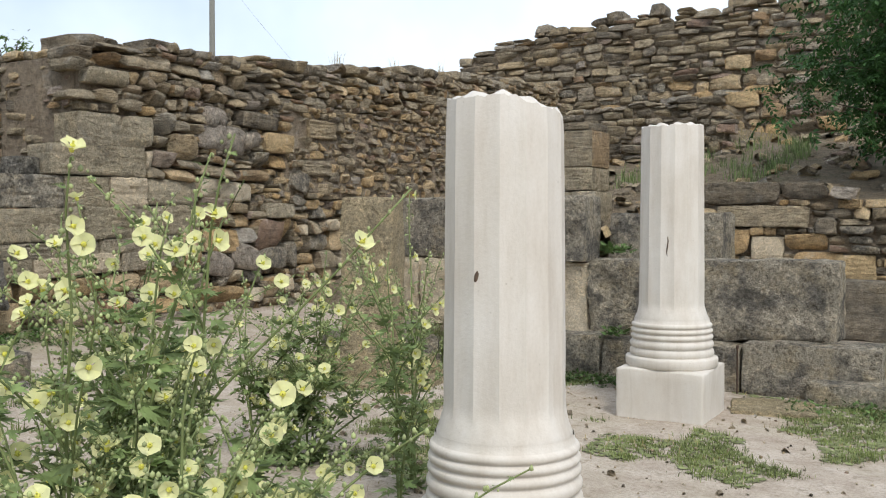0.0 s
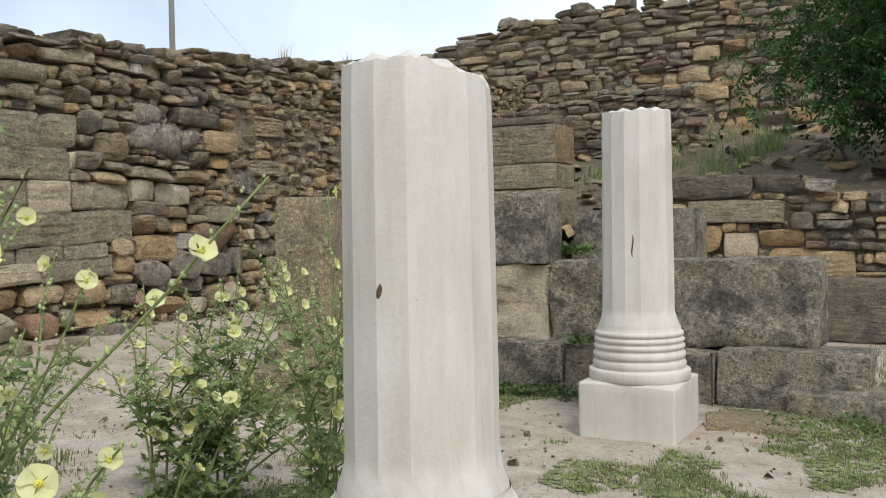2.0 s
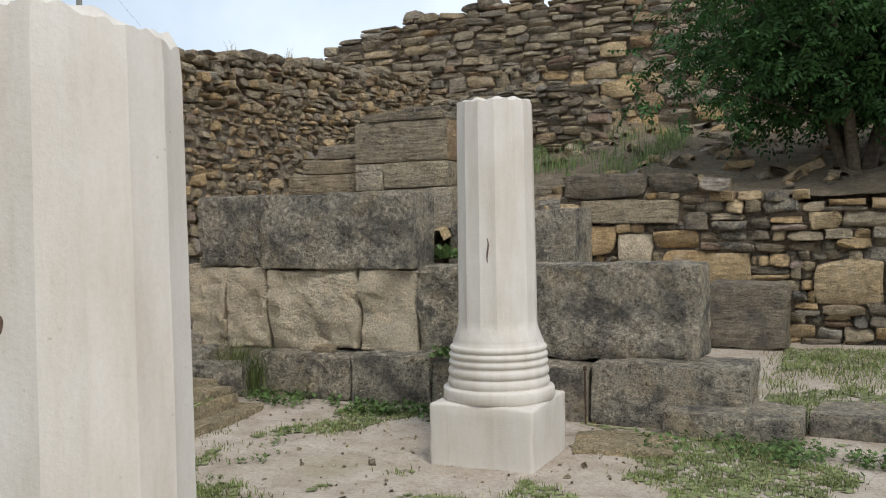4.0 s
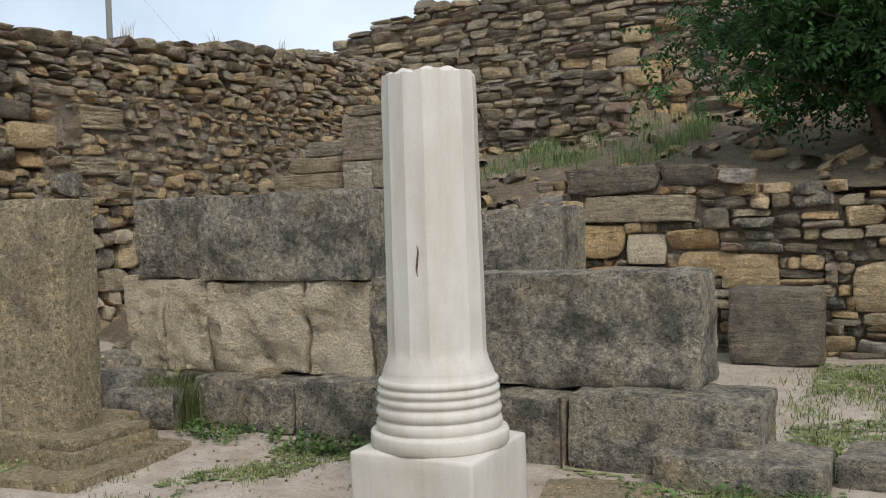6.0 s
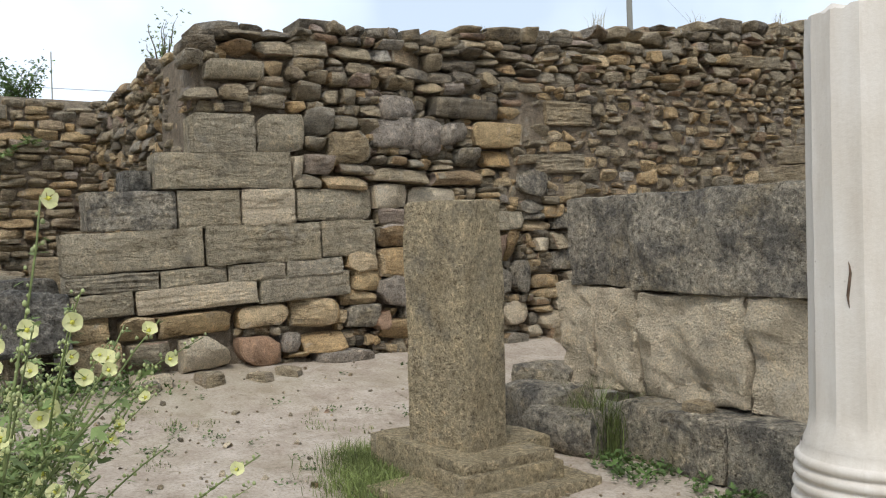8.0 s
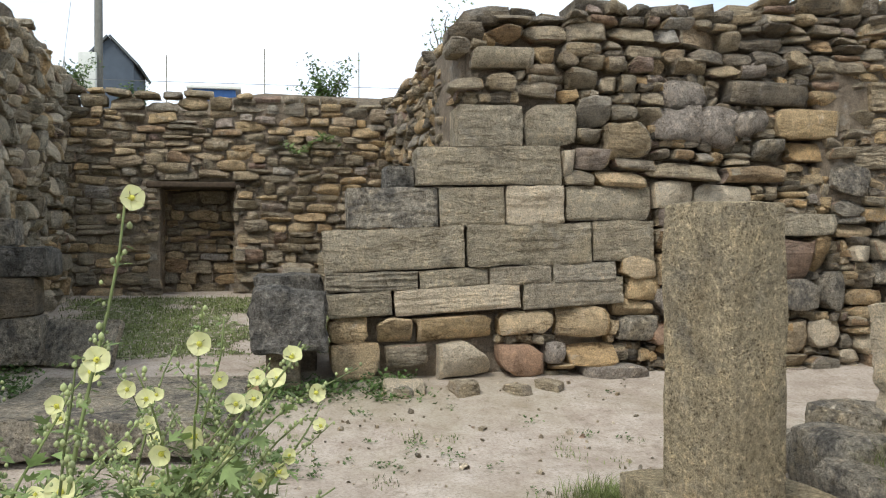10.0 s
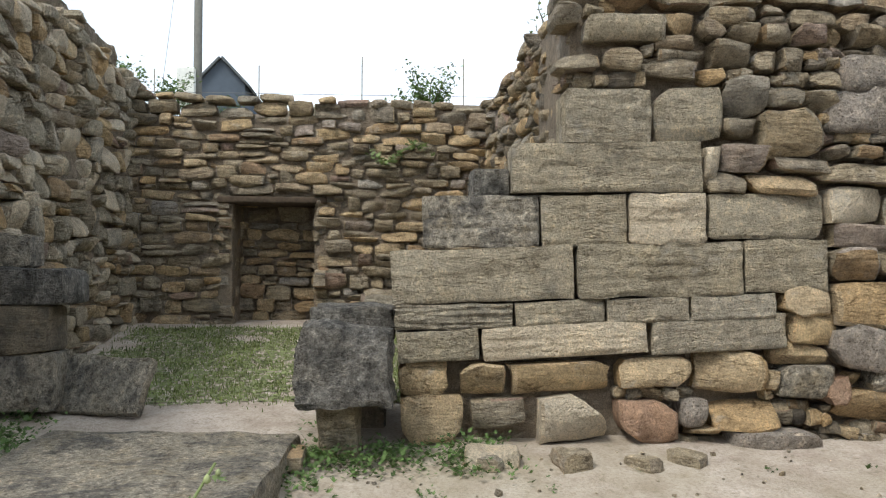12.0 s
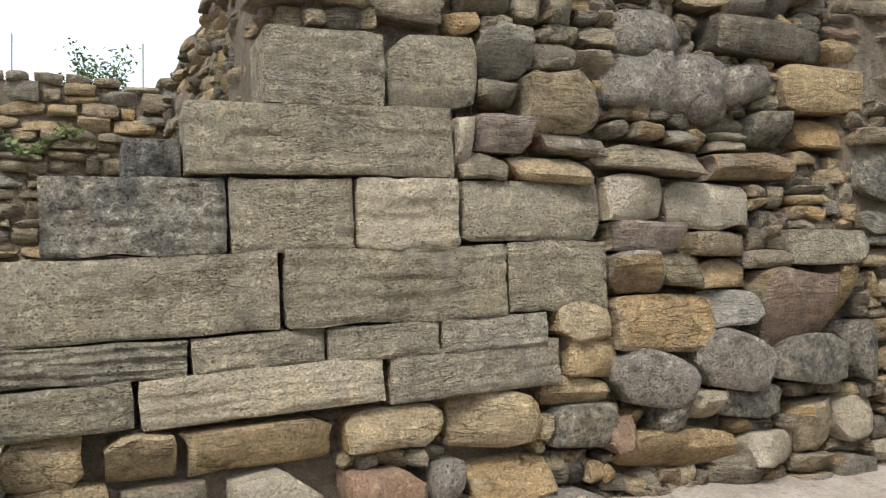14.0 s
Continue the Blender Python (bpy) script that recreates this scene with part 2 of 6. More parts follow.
WEED = plain("weed_leaf", (0.10, 0.155, 0.05), 0.65, 0.4, 6.0, translucent=0.25)
BARK = plain("bark", (0.10, 0.08, 0.06), 0.95, 0.4, 22.0, depth=0.02)
TIMBER = plain("dark_lintel_timber", (0.09, 0.065, 0.045), 0.9, 0.35, 20.0, depth=0.01)
CONCRETE = plain("grey_concrete", (0.30, 0.29, 0.27), 0.9, 0.15)
PAINT_BLUE = plain("blue_painted_metal", (0.07, 0.16, 0.42), 0.6, 0.1)
HOUSE_WALL = plain("grey_blue_render", (0.09, 0.11, 0.14), 0.9, 0.1, 2.0)
ROOF = plain("dark_roof_sheet", (0.10, 0.11, 0.12), 0.7, 0.15)
POLE_GREY = plain("weathered_pole", (0.17, 0.165, 0.155), 0.9, 0.15)
WIRE = plain("dark_wire", (0.12, 0.12, 0.12), 0.6, 0.1)
WHITE_BOX = plain("white_enamel", (0.75, 0.75, 0.73), 0.5, 0.05)
# rust of the peg; also the dark colour painting shade in column holes
RUST_AND_HOLE_SHADE = plain("rusty_iron_and_hole_shade", (0.075, 0.05, 0.038), 0.85, 0.4, 40.0)


def ground_material():
    m, n, l, b = nodes_of("trodden_sandy_earth", 0.95)
    pos = n.new("ShaderNodeNewGeometry").outputs["Position"]
    big = noise_node(n, l, pos, 0.55, 6, 0.62)
    mid = noise_node(n, l, pos, 3.2, 6, 0.65)
    fine = noise_node(n, l, pos, 45.0, 5, 0.7)
    c = ramp_of(n, l, mid, [(0.3, (0.34, 0.275, 0.215)), (0.5, (0.44, 0.37, 0.30)), (0.7, (0.53, 0.46, 0.39))])
    c = mix(n, l, "MULTIPLY", 0.55, c, ramp_of(n, l, fine, [(0.34, (0.55, 0.52, 0.48)), (0.5, (1.0, 1.0, 0.99)), (0.64, (1.2, 1.2, 1.19))]))
    litter = noise_node(n, l, pos, 11.0, 6, 0.75)
    c = mix(n, l, "MIX", ramp_of(n, l, litter, [(0.54, (0, 0, 0)), (0.68, (0.75, 0.75, 0.75))]), c, (0.22, 0.18, 0.125))
    c = mix(n, l, "MIX", ramp_of(n, l, big, [(0.5, (0, 0, 0)), (0.7, (0.45, 0.45, 0.45))]), c, (0.30, 0.26, 0.155))
    l.new(c, b.inputs["Base Color"])
    bump(n, l, b, math_node(n, l, "ADD", math_node(n, l, "MULTIPLY", mid, 2.0), fine), 0.8, 0.02)
    return m


EARTH = ground_material()
TURF = plain("thin_turf", (0.185, 0.20, 0.095), 0.95, 0.22, 5.0, depth=0.02)
SLOPE_EARTH = stone_material("rubbly_slope_earth", [(0.0, (0.27, 0.215, 0.15)), (1.0, (0.30, 0.24, 0.17))], stain=(0.15, 0.15, 0.07), grain=24, strata=0.0, depth=0.05)


# ---- building helpers ----
def link(name, bm, material, parent=None, label="", smooth=False):
    me = bpy.data.meshes.new(name)
    bm.to_mesh(me)
    bm.free()
    me.materials.append(material)
    if smooth:
        me.polygons.foreach_set("use_smooth", [True] * len(me.polygons))
    ob = new(name, me)
    if parent:
        ob.parent = parent
    if label:
        ob["label"] = label
    return ob


def part(name, bm, material, parent, label="", smooth=False):
    return link(name, bm, material, parent, label, smooth)


def empty(name, at=(0, 0, 0)):
    ob = new(name)
    ob.location = at
    return ob


def rough_box(bm, lo, hi, cut=0.25, amp=0.02, bevel=0.03, seed=0, flake=0.0):
    """A worn block: a box with softened, chipped edges and uneven faces."""
    r = random.Random(seed)
    size = [hi[k] - lo[k] for k in range(3)]
    made = bmesh.ops.create_cube(bm, size=1.0, matrix=Matrix.Translation([(a + b) / 2 for a, b in zip(lo, hi)]) @ Matrix.Diagonal((*size, 1)))
    es = list({e for v in made["verts"] for e in v.link_edges})
    out = bmesh.ops.bevel(bm, geom=es, offset=bevel, segments=2, profile=0.6, affect="EDGES", clamp_overlap=True)
    for _ in range(6):
        long = [e for e in bm.edges if e.calc_length() > cut * 1.6]
        if not long or len(bm.verts) > 9000:
            break
        bmesh.ops.subdivide_edges(bm, edges=long, cuts=1, use_grid_fill=True)
    off = Vector((r.uniform(0, 50), r.uniform(0, 50), r.uniform(0, 50)))
    for v in bm.verts:
        p = v.co * 1.0 + off
        if amp:
            v.co += noise.noise_vector(p * 2.6) * amp * 0.75 + noise.noise_vector(p * 8.0) * amp * 0.4 + noise.noise_vector(p * 19.0) * amp * 0.2
        if flake and v.co.y < (lo[1] + hi[1]) / 2:
            # spalls: the face drops in steps where layers have come away
            q = noise.noise(p * 2.3) + 0.5 * noise.noise(p * 5.5) + 0.25 * noise.noise(p * 13.0)
            v.co.y += flake * sum(min(1.0, max(0.0, (q - t) * 14)) for t in (-0.25, 0.08, 0.38))
    bmesh.ops.triangulate(bm, faces=[f for f in bm.faces if len(f.verts) > 4])
    return bm


def block(name, material, lo, hi, label, category="stone block", turn=0.0, seed=0, amp=0.025, bevel=0.03, parent=None, cut=0.16, group="", lean=0.0, flake=0.0):
    """A worn stone block as a thing (or, under a parent, as a piece of it)."""
    base = Vector(((lo[0] + hi[0]) / 2, (lo[1] + hi[1]) / 2, lo[2]))
    bm = rough_box(bmesh.new(), [a - c for a, c in zip(lo, base)], [a - c for a, c in zip(hi, base)], cut, amp, bevel, seed, flake)
    ob = link(name, bm, material, parent, smooth=False)
    sharpen(ob.data, 38.0)
    ob.matrix_basis = pose(*base, lean, 0, turn)
    if not parent:
        tagged(ob, label, category, group)
    return ob


def sharpen(me, degrees=33.0):
    """Breaks the shading where faces meet at a real edge."""
    me.polygons.foreach_set("use_smooth", [True] * len(me.polygons))
    me.set_sharp_from_angle(angle=radians(degrees))


def unit_stone(seed, box=0.55, w=0.3, h=0.15):
    """A broken stone of unit size whose face looks along -y: an angular outline, a chipped rim and a face of split planes."""
    r = random.Random(seed)
    squared = min(1.0, box)
    cut, wob = 0.40 - 0.37 * squared, 0.15 - 0.132 * squared
    ring = []
    for sx, sz in ((1, -1), (1, 1), (-1, 1), (-1, -1)):
        big = r.random() < 0.4
        cx, cz = (r.uniform(0.5, 1.0) if big else r.uniform(0.05, 0.4)) * cut * min(1.0, h / w * 1.8), (r.uniform(0.5, 1.1) if big else r.uniform(0.05, 0.4)) * cut
        ring += [(sx * (0.5 - cx), sz * (0.5 - r.uniform(0, wob))), (sx * (0.5 - r.uniform(0, wob * 0.7)), sz * (0.5 - cz))]
    ring += [(r.uniform(-0.25, 0.25), sz * (0.5 - r.uniform(-0.5, 1) * wob)) for sz in (1, -1)] + [(sx * (0.5 - r.uniform(-0.3, 1) * wob * 0.7), r.uniform(-0.2, 0.2)) for sx in (1, -1)]
    ring.sort(key=lambda p: math.atan2(p[1], p[0]))

    def outline(c, d):
        for (x0, z0), (x1, z1) in zip(ring, ring[1:] + ring[:1]):
            ex, ez = x1 - x0, z1 - z0
            det = c * -ez + d * ex
            if abs(det) > 1e-9:
                t = (x0 * -ez + z0 * ex) / det
                q = (c * z0 - d * x0) / det
                if t > 0 and -1e-6 <= q <= 1 + 1e-6:
                    return t
        return 0.5

    if box > 0.75:
        us = [-1, -0.975] + [-0.93 + 1.86 * k / 26 for k in range(27)] + [0.975, 1]
        vs_ = [-1, -0.94] + [-0.86 + 1.72 * k / 20 for k in range(21)] + [0.94, 1]
    else:
        us, vs_ = (-1, -0.9, -0.6, -0.3, 0, 0.3, 0.6, 0.9, 1), (-1, -0.84, -0.45, 0, 0.45, 0.84, 1)
    off = Vector((seed * 3.7, seed * 1.3, 0))
    tx, tz = r.uniform(-0.1, 0.1) * (1.1 - squared), r.uniform(-0.12, 0.12) * (1.1 - squared)
    r0 = r.random()
    # two or three planes split off the face
    planes = [(r.uniform(-0.5, 0.5), r.uniform(-0.5, 0.5), r.uniform(0, 2 * math.pi), r.uniform(0.15, 0.5)) for _ in range(3)]
    verts, faces = [], []
    for v in vs_:
        for u in us:
            c = math.hypot(u, v) or 1.0
            k = outline(u / c, v / c) / (0.5 / max(abs(u), abs(v)) * c) if (u or v) else 1.0
            x, z = u * 0.5 * k, v * 0.5 * k
            edge = max(abs(u) ** 12, abs(v) ** 8)
            if box > 0.75:
                chip = 0.03 * max(0.0, noise.noise(Vector((x * w * 12, z * h * 12, 5)) + off)) * max(abs(u) ** 20, abs(v) ** 10)
                bedded = 0.35 + 0.65 * r0
                q = noise.noise(Vector((x * w * 4.0, z * h * 24, 1)) + off) + 0.5 * noise.noise(Vector((x * w * 11.0, z * h * 40, 2)) + off)
                beds = (sum(min(1.0, max(0.0, (q - t) * 9)) for t in (-0.35, 0.0, 0.35)) - 1.5) * 0.9 * bedded
                y = -0.5 + 0.03 * edge + chip + 0.022 * beds + 0.028 * noise.noise(Vector((x * w * 4, z * h * 5, 3)) + off)
                z += 0.035 * noise.noise(Vector((x * w * 7, v, 7)) + off) * abs(v) ** 3
            else:
                nz = noise.noise(Vector((x * w * 9, z * h * 11, 0)) + off) * 0.5 + noise.noise(Vector((x * w * 24, z * h * 30, 4)) + off) * 0.35
                y = -0.5 + 0.045 * edge + tx * x * 2 + tz * z * 2 + 0.085 * nz
                for px, pz, pa, slope in planes:
                    y += max(0.0, (x - px * 0.7) * math.cos(pa) + (z - pz * 0.7) * math.sin(pa) - 0.12) * slope * (1.05 - squared)
            verts.append((x, y, z))
    nu, nv = len(us), len(vs_)
    for j in range(nv - 1):
        for i in range(nu - 1):
            p = j * nu + i
            faces.append((p, p + 1, p + nu + 1, p + nu))
    loop = list(range(nu)) + [j * nu + nu - 1 for j in range(1, nv)] + [(nv - 1) * nu + i for i in range(nu - 2, -1, -1)] + [j * nu for j in range(nv - 2, 0, -1)]
    base = len(verts)
    verts += [(verts[i][0] * 0.96, 0.5, verts[i][2] * 0.96) for i in loop]
    for k in range(len(loop)):
        m = (k + 1) % len(loop)
        faces.append((loop[m], loop[k], base + k, base + m))
    me = bpy.data.meshes.new("stone")
    me.from_pydata(verts, [], faces)
    me.update()
    sharpen(me, 33.0 if box > 0.75 else 20.0)
    return me


STONES = {}
VARIANTS = 36


def stone_meshes(material, box, count=VARIANTS):
    key = (material.name, box)
    if key not in STONES:
        wide = 0.7 if box > 0.75 else 0.3
        STONES[key] = [unit_stone(100 * len(STONES) + k, box * (0.8 + 0.03 * (k % 7)) if box <= 0.75 else box, wide, 0.27 if box > 0.75 else 0.15) for k in range(count if box <= 0.5 else 12)]
        for me in STONES[key]:
            me.materials.append(material)
    return STONES[key]


class Masonry:
    """Collects the stones of one wall; its face runs along s, with height z, and looks along -y of its own frame."""

    def __init__(self, wall, origin, angle, near=(-1e9, 1e9), limit=300):
        self.wall, self.frame, self.near, self.limit = wall, pose(*origin, 0, 0, angle), near, limit
        self.stones, self.taken, self.voids = [], [], []

    def lay(self, s0, s1, z0, z1, material, depth=0.3, proud=0.0, box=0.55, rng=random, tilt=0.0, name="stone"):
        self.stones.append((s0, s1, z0, z1, material, depth, proud, box, tilt + rng.uniform(-1.5, 1.5), rng.randrange(VARIANTS), rng.random() < 0.5, name))

    def reserve(self, s0, s1, z0, z1):
        self.taken.append((s0, s1, z0, z1))

    def free(self, s0, s1, z0, z1):
        room = 0.15 * (s1 - s0) * (z1 - z0)
        return not any(max(0, min(b, s1) - max(a, s0)) * max(0, min(d, z1) - max(c, z0)) > room for a, b, c, d in self.taken)

    def rubble(self, s0, s1, low, high, materials, hmin=0.08, hmax=0.19, wmin=0.14, wmax=0.42, depth=0.3, seed=0, wave=0.05, box=0.22, gap=0.01):
        """Uneven courses of stones between the heights low(s) and high(s)."""
        r = random.Random(seed)
        z = min(low(s0 + (s1 - s0) * k / 12) for k in range(13)) - 0.05
        top = max(high(s0 + (s1 - s0) * k / 12) for k in range(13))
        while z < top:
            h = r.uniform(hmin, hmax)
            s = s0 - r.uniform(0, wmin)
            while s < s1:
                w = r.uniform(wmin, wmax) * (0.7 + 0.6 * h / hmax)
                mid = s + w / 2
                zz = z + wave * noise.noise((mid * 0.8, z * 0.7, seed)) * 2 + r.uniform(-0.012, 0.012)
                hh = h * r.uniform(0.78, 1.14)
                if low(mid) - 0.06 < zz + hh / 2 < high(mid) and s0 - 0.05 < mid < s1 + 0.05 and self.free(s, s + w, zz, zz + hh):
                    if r.random() < 0.16 and hh > 0.11:
                        k = r.uniform(0.4, 0.6)
                        self.lay(s + gap, s + w - gap, zz, zz + hh * k, r.choice(materials), depth, r.uniform(-0.03, 0.035), box, r)
                        self.lay(s + gap, s + w * r.uniform(0.7, 1), zz + hh * k, zz + hh, r.choice(materials), depth, r.uniform(-0.03, 0.03), box, r)
                    else:
                        self.lay(s + gap, s + w - gap, zz, zz + hh, r.choice(materials), depth, r.uniform(-0.04, 0.05), box, r, r.uniform(-6, 6))
                s += w
            z += h * 0.97

    def chinks(self, s0, s1, low, high, materials, depth=0.26, seed=0, cell=0.03):
        """Small stones wedged into whatever the courses leave open."""
        r = random.Random(seed)
        zlo = min(low(s0 + (s1 - s0) * k / 12) for k in range(13))
        zhi = max(high(s0 + (s1 - s0) * k / 12) for k in range(13))
        cols, rows = int((s1 - s0) / cell), int((zhi - zlo) / cell)
        full = np.zeros((cols, rows), bool)
        for a, b, c, d, *_ in self.stones:
            full[max(0, int((a - s0) / cell)):max(0, int(math.ceil((b - s0) / cell))), max(0, int((c - zlo) / cell)):max(0, int(math.ceil((d - zlo) / cell)))] = True
        for i in range(cols - 1):
            s = s0 + i * cell
            for j in range(rows - 1):
                z = zlo + j * cell
                if full[i, j] or full[i + 1, j + 1] or full[i, j + 1] or not low(s) < z < high(s) - cell:
                    continue
                wi, hj = 1, 1
                while wi < r.choice((3, 4, 6)) and i + wi < cols and not full[i + wi, j:j + 2].any():
                    wi += 1
                while hj < r.choice((2, 3, 5)) and j + hj < rows and not full[i:i + wi, j + hj].any():
                    hj += 1
                full[i:i + wi, j:j + hj] = True
                if wi > 1 and hj > 1 and self.clear(s + wi * cell / 2, z + hj * cell / 2):
                    self.lay(s - 0.01, s + wi * cell + 0.01, z - 0.012, z + hj * cell + 0.012, r.choice(materials), depth, r.uniform(-0.08, 0.0), 0.2, r, r.uniform(-12, 12))

    def clear(self, s, z):
        return not any(a < s < b and c < z < d for a, b, c, d in self.voids)

    def build(self):
        single, rest = [], []
        for st in self.stones:
            (single if self.near[0] <= st[0] <= self.near[1] and len(single) < self.limit else rest).append(st)
        lots = {}
        for n, st in enumerate(single + rest):
            s0, s1, z0, z1, material, depth, proud, box, tilt, pick, flip, name = st
            some = stone_meshes(material, box)
            me = some[pick % len(some)]
            m = self.frame @ Matrix.Translation(((s0 + s1) / 2, depth / 2 - proud, (z0 + z1) / 2)) @ Matrix.Rotation(radians(tilt), 4, "Y")
            m = m @ Matrix.Diagonal((s1 - s0, depth, z1 - z0, 1)) if box > 0.75 else m @ Matrix.Diagonal(((s1 - s0) * 1.03, depth, (z1 - z0) * 1.04, 1))
            if flip:
                m = m @ Matrix.Rotation(math.pi, 4, "Y")
            if n < len(single):
                ob = new(name, me)
                ob.parent = self.wall
                ob.matrix_basis = m
            else:
                lots.setdefault((material.name, box), []).append((me, m))
        for (mat, _), some in lots.items():
            join_stuff("far_stones", some, bpy.data.materials[mat], self.wall)


def join_stuff(name, some, material, parent=None, smooth=True):
    """Many meshes joined into one object."""
    vs, fs, base = [], [], 0
    for me, m in some:
        vs += [m @ v.co for v in me.vertices]
        fs += [tuple(i + base for i in p.vertices) for p in me.polygons]
        base += len(me.vertices)
    me = bpy.data.meshes.new(name)
    me.from_pydata(vs, [], fs)
    me.materials.append(material)
    me.update()
    sharpen(me, 22.0)
    ob = new(name, me)
    ob.parent = parent
    ob["kind"] = "stuff"
    return ob


def smooth_steps(x, knots):
    """Gentle interpolation between knots (x, value)."""
    if x <= knots[0][0]:
        return knots[0][1]
    for (a, va), (b, vb) in zip(knots, knots[1:]):
        if x <= b:
            k = (x - a) / (b - a)
            return va + (vb - va) * k
    return knots[-1][1]


def ground_z(x, y):
    z = smooth_steps(x, [(-60, 1.2), (-13.5, 0.95), (-8.4, 0.46), (-6.6, 0.22), (-5, 0.11), (-2, 0.05), (4, 0.02), (60, 0.3)])
    if x > -7:
        z += max(0.0, min(1.0, (y - 7.6) / 5.5)) * 0.2 * min(1.0, (x + 7) / 3)
    return z + 0.022 * noise.noise((x * 0.9, y * 0.9, 3)) + 0.012 * noise.noise((x * 3.1, y * 3.1, 5))


def wall_core(name, footprint_lo, footprint_hi, top, material, along, steps=40, bottom=-0.3):
    """The earthen core of a wall: a thick body whose top follows top(s) along x (0) or y (1)."""
    bm = bmesh.new()
    cols = []
    a, b = footprint_lo[along], footprint_hi[along]
    other = 1 - along
    for k in range(steps + 1):
        s = a + (b - a) * k / steps
        col = []
        for side in (footprint_lo[other], footprint_hi[other]):
            for z in (bottom, top(s)):
                p = [0, 0, z]
                p[along], p[other] = s, side
                col.append(bm.verts.new(p))
        cols.append(col)
    for c, d in zip(cols, cols[1:]):
        for i, j in ((0, 1), (1, 3), (3, 2), (2, 0)):
            bm.faces.new((c[i], c[j], d[j], d[i]))
    bm.faces.new((cols[0][0], cols[0][2], cols[0][3], cols[0][1]))
    bm.faces.new((cols[-1][0], cols[-1][1], cols[-1][3], cols[-1][2]))
    bmesh.ops.recalc_face_normals(bm, faces=bm.faces)
    return link(name, bm, material)


# ---- ground: one sheet to the horizon ----
def build_ground():
    bm = bmesh.new()
    def axis(lo, hi, step, far):
        inner = [lo + step * k for k in range(int((hi - lo) / step) + 1)]
        out = [lo - d for d in far[::-1]] + inner + [hi + d for d in far]
        return out
    far = [1, 3, 8, 20, 60, 200, 800]
    xs, ys = axis(-15, 5, 0.12, far), axis(-3, 14, 0.12, far)
    grid = [[bm.verts.new((x, y, ground_z(x, y))) for x in xs] for y in ys]
    for r0, r1 in zip(grid, grid[1:]):
        for k in range(len(xs) - 1):
            bm.faces.new((r0[k], r0[k + 1], r1[k + 1], r1[k]))
    return tagged(link("ground", bm, EARTH, smooth=True), "trodden sandy earth of the excavated yard", "ground", kind="structure")


build_ground()


# ---- the long wall of coursed blocks and rubble ----
def main_top(s):
    z = smooth_steps(s, [(6.5, 3.66), (8.0, 3.76), (9.7, 3.85), (11.0, 3.92), (11.7, 4.05), (14.8, 4.45), (16.2, 4.55), (20.5, 5.0)])
    return z + 0.05 * noise.noise((s * 2.0, 1.5, 0))


